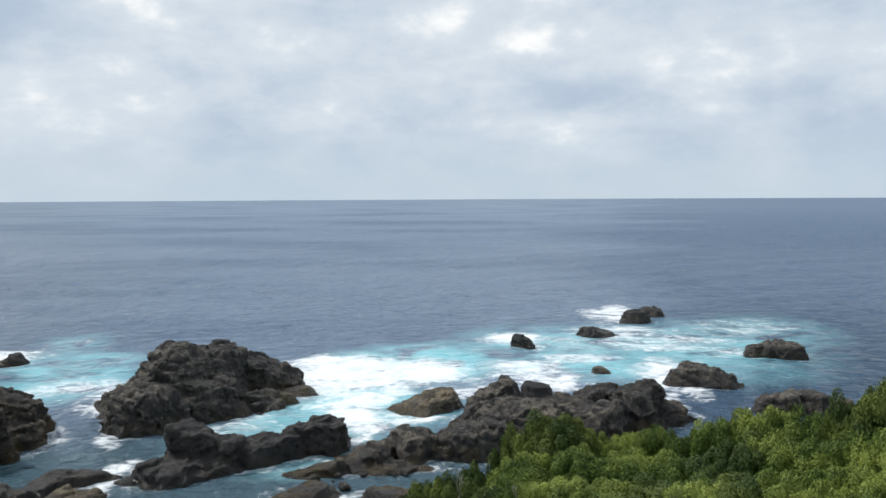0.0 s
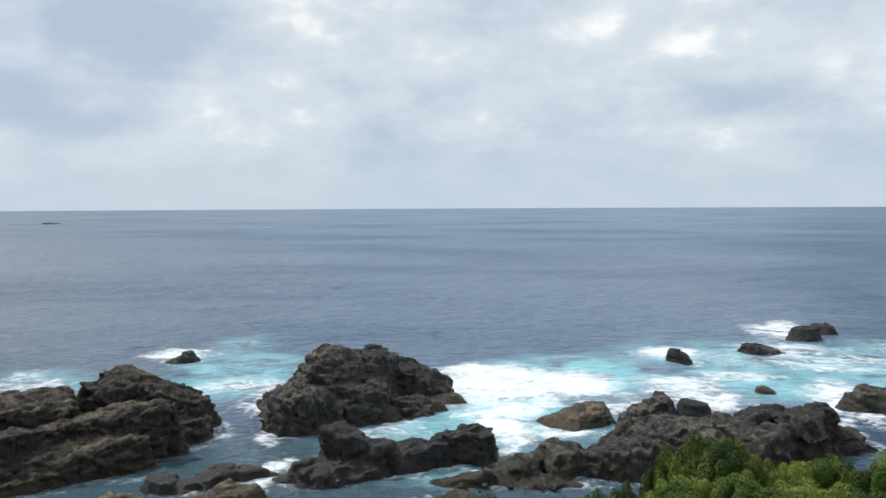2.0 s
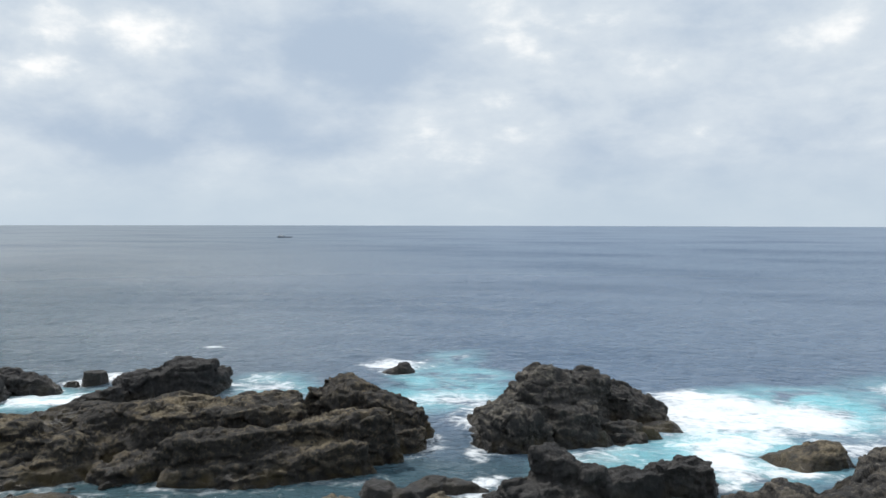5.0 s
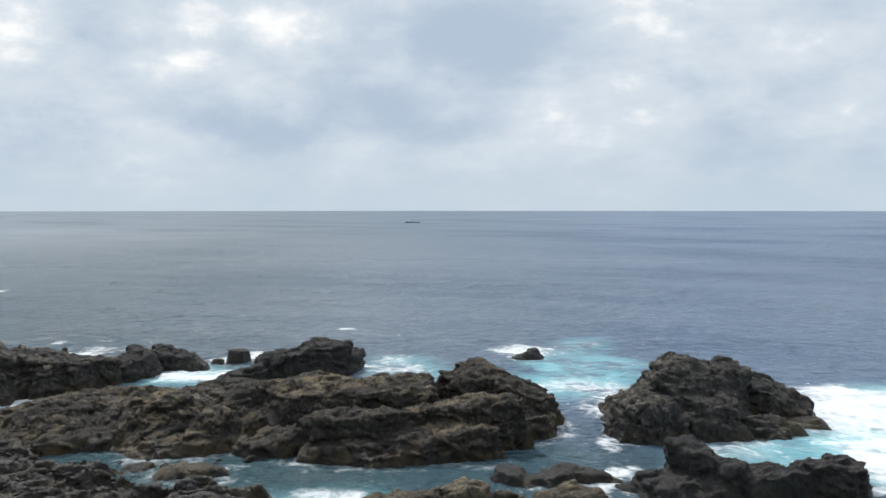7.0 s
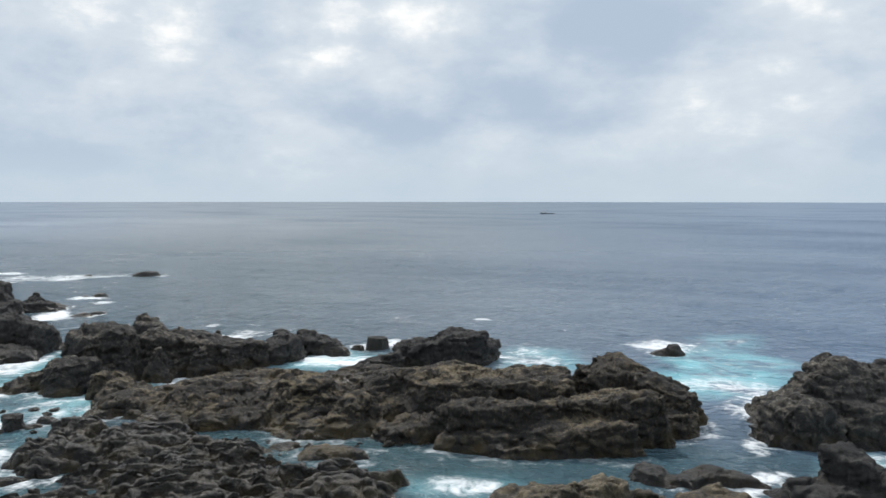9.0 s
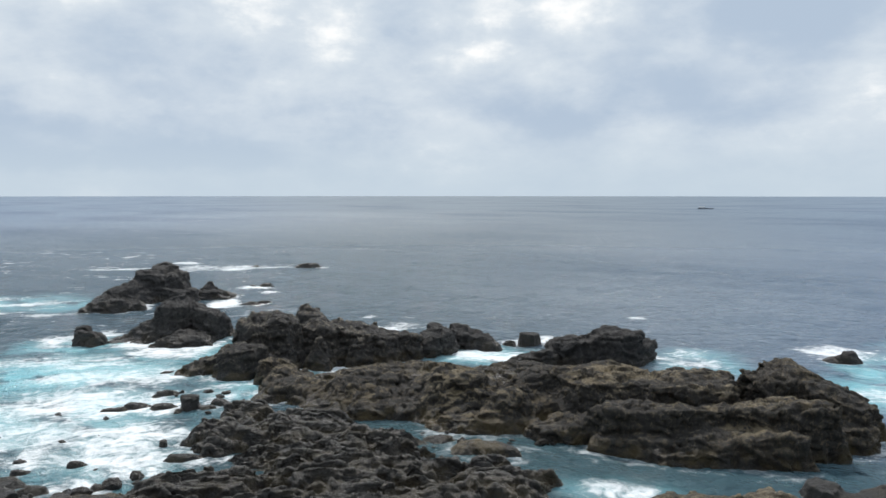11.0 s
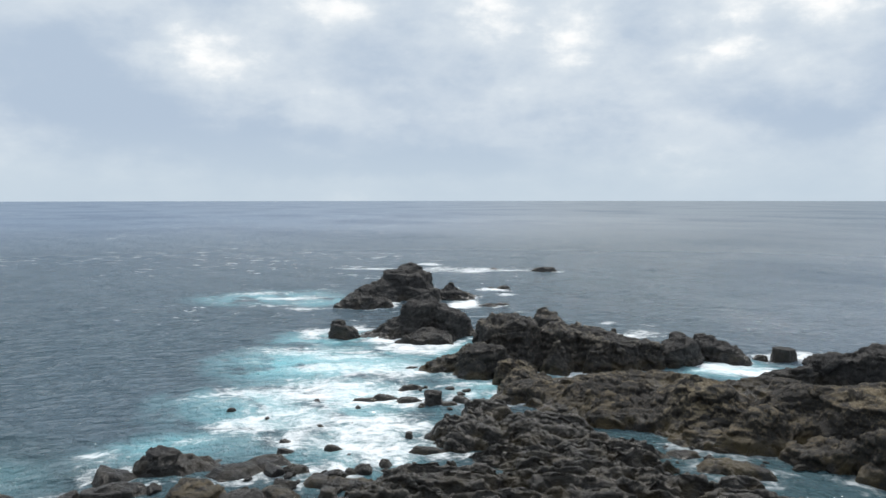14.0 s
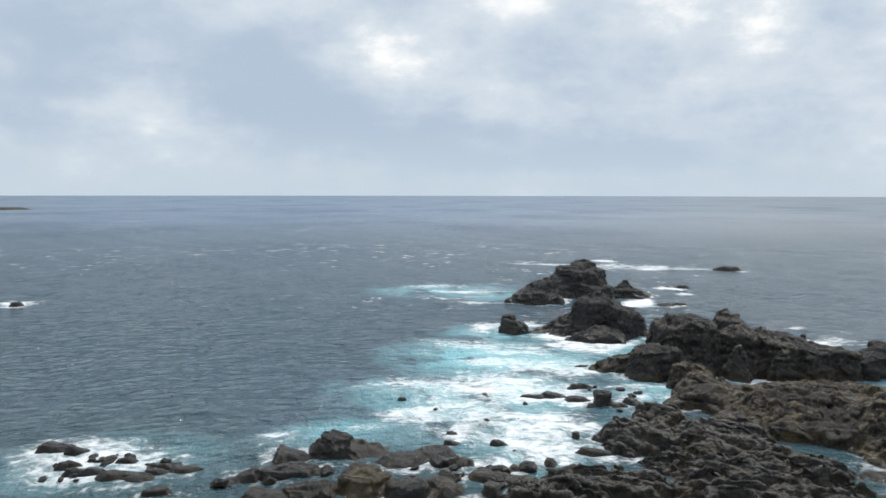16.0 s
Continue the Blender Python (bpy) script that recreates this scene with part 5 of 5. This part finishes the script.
def build_sea():
    """One sheet of water from under the shore to the horizon, with swell; surf is carried in a colour attribute."""
    turn = np.concatenate([np.arange(-70, -32, 2.0), np.arange(-32, 118, 0.2), np.arange(118, 291, 4.0)])
    turn[-1] = 290.0
    r = np.concatenate([[22.0], 34.0 * np.exp(np.arange(0, 340) * 0.0095), np.geomspace(900, 4960, 24)])
    a, rr = np.meshgrid(np.radians(turn), r)
    x, y = -np.sin(a) * rr, np.cos(a) * rr
    zero = np.zeros_like(x)
    # swell runs in from the open sea
    along = x * -0.45 + y * 0.89
    z = 0.22 * np.sin(along * 0.30 + 2.0 * fractal(x * 0.02, y * 0.02, zero, 3, 3)) * (0.6 + 0.4 * value_noise(x * 0.03, y * 0.03, zero, 8))
    z = z + 0.16 * fractal(x * 0.22, y * 0.22, zero, 4, 3) + 0.07 * fractal(x * 0.8, y * 0.8, zero, 6, 2)
    z = z * np.clip((900 - rr) / 500, 0, 1)
    foam, clear, calm = zero.copy(), zero.copy(), zero.copy()
    wx = x + 1.6 * fractal(x * 0.16, y * 0.16, zero, 12, 3)
    wy = y + 1.6 * fractal(x * 0.16 + 30, y * 0.16, zero, 12, 3)
    for target, patches in ((foam, FOAM), (clear, CLEAR)):
        for p in patches:
            d = lump_distance(wx, wy, p)
            np.maximum(target, p[5] * np.clip((1.35 - d) / 0.9, 0, 1), out=target)
    ring = zero.copy()
    for l in LUMPS:
        d = lump_distance(wx, wy, l[:6])
        out = (d - 1.0) * min(l[2], l[3])
        np.maximum(ring, np.exp(-(np.clip(out - 0.1, 0, None) / (0.35 if l[6] else 0.55)) ** 2) * (0.16 if l[6] else 0.55), out=ring)
    foam = np.maximum(foam, ring * (0.65 + 0.5 * fractal(x * 0.25, y * 0.25, zero, 15, 2)))
    foam = foam * (rr < 880)
    inner = np.clip(1.15 - lump_distance(wx, wy, (-44, 46, 26, 7, 38, 1)), 0, 1)
    # calm channel, plus a ring near the viewpoint whose weaker reflection is painted darker
    calm = np.maximum(np.clip(inner * 2, 0, 1), np.clip((84 - rr + 8 * fractal(x * 0.05, y * 0.05, zero, 31, 3)) / 40, 0, 0.5))
    z = z * (1 - 0.6 * calm) + 0.14 * np.clip(foam, 0, 1) * (0.5 + fractal(x * 0.5, y * 0.5, zero, 21, 3)) - 0.05
    verts = np.stack([x, y, z], -1).reshape(-1, 3)
    ny, nx = x.shape
    idx = np.arange(nx * ny).reshape(ny, nx)
    quads = np.stack([idx[:-1, :-1], idx[1:, :-1], idx[1:, 1:], idx[:-1, 1:]], -1).reshape(-1, 4)[:, ::-1]
    me = mesh_from("water", verts, quads, SEA, True)
    layer = me.attributes.new("surf", "FLOAT_COLOR", "POINT")
    rgba = np.stack([foam, clear, calm, np.ones_like(foam)], -1).astype(np.float32)
    layer.data.foreach_set("color", rgba.ravel())
    tagged(new("water", me), "blue-grey open sea with turquoise surf and white foam", "sea", kind="structure")


build_sea()


# ---- land: the slope that the camera stands on, and an added hill behind it ----
def land_height(x, y):
    r, a = np.hypot(x, y), np.degrees(np.arctan2(-x, y))
    top = 18.3 - 0.47 * np.clip(r - 1.5, 0, None)
    spur = np.interp(r, [0, 1.5, 22, 41, 50, 58], [18.3, 18.3, 8.0, 4.6, 0.0, -2.0])
    # unseen hill added behind the camera to cut sky light on the rock fronts
    shade_hill = 18.3 + np.clip(0.34 * (r - 6), 0, 140)
    to_spur = np.clip((1.5 - (r - 23) * 0.2 - a) / 6.0, 0, 1)
    to_back = np.clip((np.abs((a - 42 + 180) % 360 - 180) - 84) / 40, 0, 1)
    z = top * (1 - to_spur) + spur * to_spur
    z = z * (1 - to_back) + shade_hill * to_back
    return np.maximum(z, -2.0)


def build_land():
    turn = np.radians(np.arange(0, 361, 2.5))
    r = np.concatenate([[0.01], np.arange(1.5, 66, 1.5), np.geomspace(68, 700, 24)])
    a, rr = np.meshgrid(turn, r)
    x, y = -np.sin(a) * rr, np.cos(a) * rr
    z = land_height(x, y) + 0.25 * fractal(x * 0.3, y * 0.3, np.zeros_like(x), 77, 4) * np.clip(rr / 6, 0, 1)
    ny, nx = x.shape
    idx = np.arange(nx * ny).reshape(ny, nx)
    quads = np.stack([idx[:-1, :-1], idx[1:, :-1], idx[1:, 1:], idx[:-1, 1:]], -1).reshape(-1, 4)[:, ::-1]
    tagged(new("ground", mesh_from("ground", np.stack([x, y, z], -1).reshape(-1, 3), quads, SOIL, True)), "scrub-covered coastal slope falling to the shore, with an added unseen hill behind", "ground", kind="structure")


build_land()


# ---- shrubs on the slope ----
def tube(points, radii, sides=6):
    verts, faces = [], []
    for i, (p, rad) in enumerate(zip(points, radii)):
        p = Vector(p)
        ahead = (Vector(points[min(i + 1, len(points) - 1)]) - Vector(points[max(i - 1, 0)])).normalized()
        q = ahead.to_track_quat("Z", "Y")
        for k in range(sides):
            t = 2 * math.pi * k / sides
            verts.append(p + q @ Vector((math.cos(t) * rad, math.sin(t) * rad, 0)))
    for i in range(len(points) - 1):
        for k in range(sides):
            a, b = i * sides + k, i * sides + (k + 1) % sides
            faces.append((a, b, b + sides, a + sides))
    return [tuple(v) for v in verts], faces


def part(name, me, parent, label=""):
    ob = new(name, me)
    ob.parent = parent
    return tagged(ob, label)


def shrub(name, label, seed, width, height, mat, leaves):
    """A mounded evergreen: trunk, limbs, and a crown of leafy sprays with gaps between."""
    rng = np.random.RandomState(seed)
    thing = tagged(new(name), label, "shrub", "shrubs on the slope")
    bend = [(0, 0, -0.4), (0.1, 0.05, height * 0.3), (0.0, 0.15, height * 0.62)]
    part("trunk", mesh_from("trunk", *tube(bend, (0.14, 0.10, 0.05)), BARK, True), thing)
    clumps = []
    for i in range(46):
        t, u = i * 2.399963 + rng.uniform(-0.3, 0.3), (i + rng.uniform(0.1, 0.9)) / 46
        rad = width * 0.5 * math.sqrt(u)
        lobe = 1 + 0.22 * math.sin(3 * t + seed) + 0.12 * math.sin(5 * t + 2 * seed)
        top = height * (1 - 0.72 * u ** 1.6) * rng.uniform(0.84, 1.02) * (0.9 + 0.1 * lobe)
        clumps.append((math.cos(t) * rad * lobe, math.sin(t) * rad * lobe, top, rng.uniform(0.6, 1.35) * width * 0.115))
    for i in range(6):
        c = clumps[i]
        v, f = tube([bend[1], (c[0] * 0.5, c[1] * 0.5, c[2] * 0.65), (c[0], c[1], c[2])], (0.07, 0.045, 0.015), 5)
        part("limb", mesh_from("limb", v, f, BARK, True), thing)
    per = leaves // len(clumps)
    verts, faces = [], []
    for c in clumps:
        d = rng.normal(size=(per, 3))
        d[:, 2] = np.abs(d[:, 2]) * 1.3 - 0.6
        d /= np.linalg.norm(d, axis=1, keepdims=True)
        p = np.array(c[:3]) - np.array([0, 0, c[3] * 0.9]) + d * c[3] * rng.uniform(0.55, 1.0, (per, 1)) ** 0.6 * np.array([1, 1, 1.0])
        p[:, 2] -= np.where(rng.uniform(size=per) < 0.18, rng.uniform(0, height * 0.5, per), 0)
        n = d * 1.0 + rng.normal(size=(per, 3)) * 0.5 + np.array([0, 0, 0.15])
        n /= np.linalg.norm(n, axis=1, keepdims=True)
        side = np.cross(n, rng.normal(size=(per, 3)))
        side /= np.linalg.norm(side, axis=1, keepdims=True)
        run = np.cross(n, side)
        ln, wd = rng.uniform(0.04, 0.085, (per, 1)), rng.uniform(0.022, 0.042, (per, 1))
        base = len(verts) * 3 * per
        verts.append(np.stack([p - run * ln * 0.7 + side * wd, p + run * ln, p - run * ln * 0.7 - side * wd], 1).reshape(-1, 3))
        faces.append(base + np.arange(per * 3).reshape(-1, 3))
    part("crown", mesh_from("crown", np.concatenate(verts), np.concatenate(faces), mat), thing)
    return thing


KINDS = [
    shrub("evergreen_shrub", "dense bright green evergreen shrub on the slope", 1, 5.6, 3.2, LEAF, 52000),
    shrub("evergreen_shrub", "rounded green evergreen shrub on the slope", 2, 6.2, 3.0, LEAF, 56000),
    shrub("evergreen_shrub", "dark green evergreen shrub on the slope", 3, 5.0, 3.4, LEAF_DARK, 46000),
]
planted = set()


def plant(i, turn, r, top, wide, kind):
    """A shrub in the direction turn at r metres from the viewpoint, as high as top over the sea and so wide."""
    a = radians(turn)
    x, y = -math.sin(a) * r, math.cos(a) * r
    z = float(land_height(np.array(x), np.array(y)))
    ob = copy_thing(KINDS[kind], pose(0, 0, 0)) if kind in planted else KINDS[kind]
    planted.add(kind)
    s, w = max(0.45, (top - z) / (3.2, 3.0, 3.4)[kind]), wide / (5.6, 6.2, 5.0)[kind]
    ob.matrix_basis = pose(x, y, z, 0, 0, i * 77) @ Matrix.Diagonal((w, w, s, 1))


# rows of shrubs down the slope: direction, distance, height of the top, width, kind
ROWS = [
    (1.5, 41, 5.6, 3.4, 2), (-0.6, 41, 6.18, 3.4, 2), (-2.6, 41, 6.67, 3.4, 2), (-5.2, 41, 8.29, 3.0, 2), (-8.0, 41, 9.22, 4.4, 2), (-10.4, 41, 8.42, 2.7, 2),
    (-12.9, 41, 8.22, 3.4, 1), (-15.0, 41, 8.81, 3.4, 0), (-16.6, 41, 8.4, 2.4, 2), (-18.6, 41, 9.36, 3.4, 0), (-21.1, 41, 9.99, 4.0, 0), (-23.5, 41, 10.45, 4.4, 0),
    (-25.5, 41, 10.03, 3.4, 1), (-27.4, 41, 11.11, 3.4, 2), (-29.0, 41, 11.95, 4.0, 2), (-31.1, 41, 12.28, 4.7, 2), (-6.2, 37.5, 8.01, 4.3, 1), (-9.8, 37.5, 8.37, 4.3, 1),
]
ROWS += [
    (-13.0, 37.5, 8.23, 4.3, 1), (-15.6, 37.5, 8.49, 3.7, 0), (-18.2, 37.5, 8.51, 3.7, 2), (-20.8, 37.5, 9.44, 3.7, 2), (-23.2, 37.5, 9.86, 4.3, 0), (-25.9, 37.5, 9.94, 3.7, 0),
    (-28.1, 37.5, 10.37, 4.3, 0), (-30.6, 37.5, 10.94, 4.9, 1), (-0.1, 34, 7.41, 2.8, 2), (-3.0, 34, 7.86, 3.3, 2), (-5.4, 34, 7.89, 3.3, 1), (-8.6, 34, 8.09, 3.9, 1),
    (-11.8, 34, 8.07, 3.9, 1), (-14.9, 34, 8.22, 3.9, 2), (-17.9, 34, 8.57, 3.9, 0), (-20.8, 34, 8.93, 3.9, 2), (-23.6, 34, 9.36, 3.9, 0), (-26.3, 34, 9.58, 3.9, 1),
]
ROWS += [
    (-28.8, 34, 10.03, 4.5, 0), (-31.3, 34, 10.37, 4.5, 0), (0.3, 30.5, 8.21, 3.8, 2), (-3.6, 30.5, 8.23, 3.8, 1), (-7.5, 30.5, 8.29, 3.8, 1), (-11.2, 30.5, 8.41, 3.8, 0),
    (-14.9, 30.5, 8.57, 3.8, 2), (-18.5, 30.5, 8.77, 3.8, 0), (-21.9, 30.5, 9.0, 3.8, 1), (-25.2, 30.5, 9.26, 3.8, 0), (-28.3, 30.5, 9.54, 3.8, 0), (-31.2, 30.5, 9.84, 3.8, 1),
]
for i, row in enumerate(ROWS):
    plant(i, *row)


def dead_bush(turn, r, z, tall, seed):
    """Bare grey twigs that fork upward."""
    rng = random.Random(seed)
    thing = tagged(new("dead_shrub"), "bare pale grey dead twigs among green shrubs", "shrub")

    def grow(p, d, length, rad, level):
        q = p + d * length
        mid = p + d * length * 0.5 + Vector((rng.uniform(-1, 1), rng.uniform(-1, 1), 0)) * length * 0.08
        v, f = tube([tuple(p), tuple(mid), tuple(q)], (rad, rad * 0.85, rad * 0.6), 5)
        part("twig" if level else "stem", mesh_from("twig", v, f, DEAD, True), thing)
        if level < 3:
            for k in range(2 if level else 3):
                e = (d + Vector((rng.uniform(-0.8, 0.8), rng.uniform(-0.8, 0.8), rng.uniform(0, 0.5)))).normalized()
                grow(q, e, length * rng.uniform(0.6, 0.85), rad * 0.6, level + 1)

    grow(Vector((0, 0, -0.2)), Vector((0.1, 0, 1)).normalized(), tall * 0.4, 0.06, 0)
    a = radians(turn)
    thing.location = (-math.sin(a) * r, math.cos(a) * r, z)


DEAD = plain_material("dead_wood", (0.20, 0.185, 0.165), (0.34, 0.32, 0.29), 8.0)
dead_bush(-1.0, 35, 6.3, 1.9, 4)
dead_bush(-4.9, 33.5, 6.6, 1.5, 9)

# ---- fishing boat far out ----
def box(x0, x1, y0, y1, z0, z1, nose=0.0):
    v = [(x0, y0, z0), (x1, y0, z0), (x1, y1, z0), (x0, y1, z0), (x0, y0, z1), (x1 + nose, y0 * 0.2 + y1 * 0.2, z1), (x1 + nose, y1 * 0.2 + y0 * 0.2, z1), (x0, y1, z1)]
    if not nose:
        v[5], v[6] = (x1, y0, z1), (x1, y1, z1)
    return v, [(3, 2, 1, 0), (4, 5, 6, 7), (0, 1, 5, 4), (1, 2, 6, 5), (2, 3, 7, 6), (3, 0, 4, 7)]


boat = tagged(new("fishing_boat"), "dark-hulled fishing boat with white cabin far out at sea", "boat")
part("hull", mesh_from("hull", *box(-13, 9, -2.6, 2.6, -0.6, 2.6, 3.5), HULL_DARK), boat)
part("cabin", mesh_from("cabin", *box(-11, -3, -1.9, 1.9, 2.6, 6.4), HULL_WHITE), boat, "white cabin")
part("mast", mesh_from("mast", *tube([(-2, 0, 2.6), (-2, 0, 9.5)], (0.2, 0.12)), HULL_DARK), boat)
boat.matrix_basis = pose(-641, 869, 0, 0, 0, 36) @ Matrix.Diagonal((0.82, 0.7, 0.5, 1))
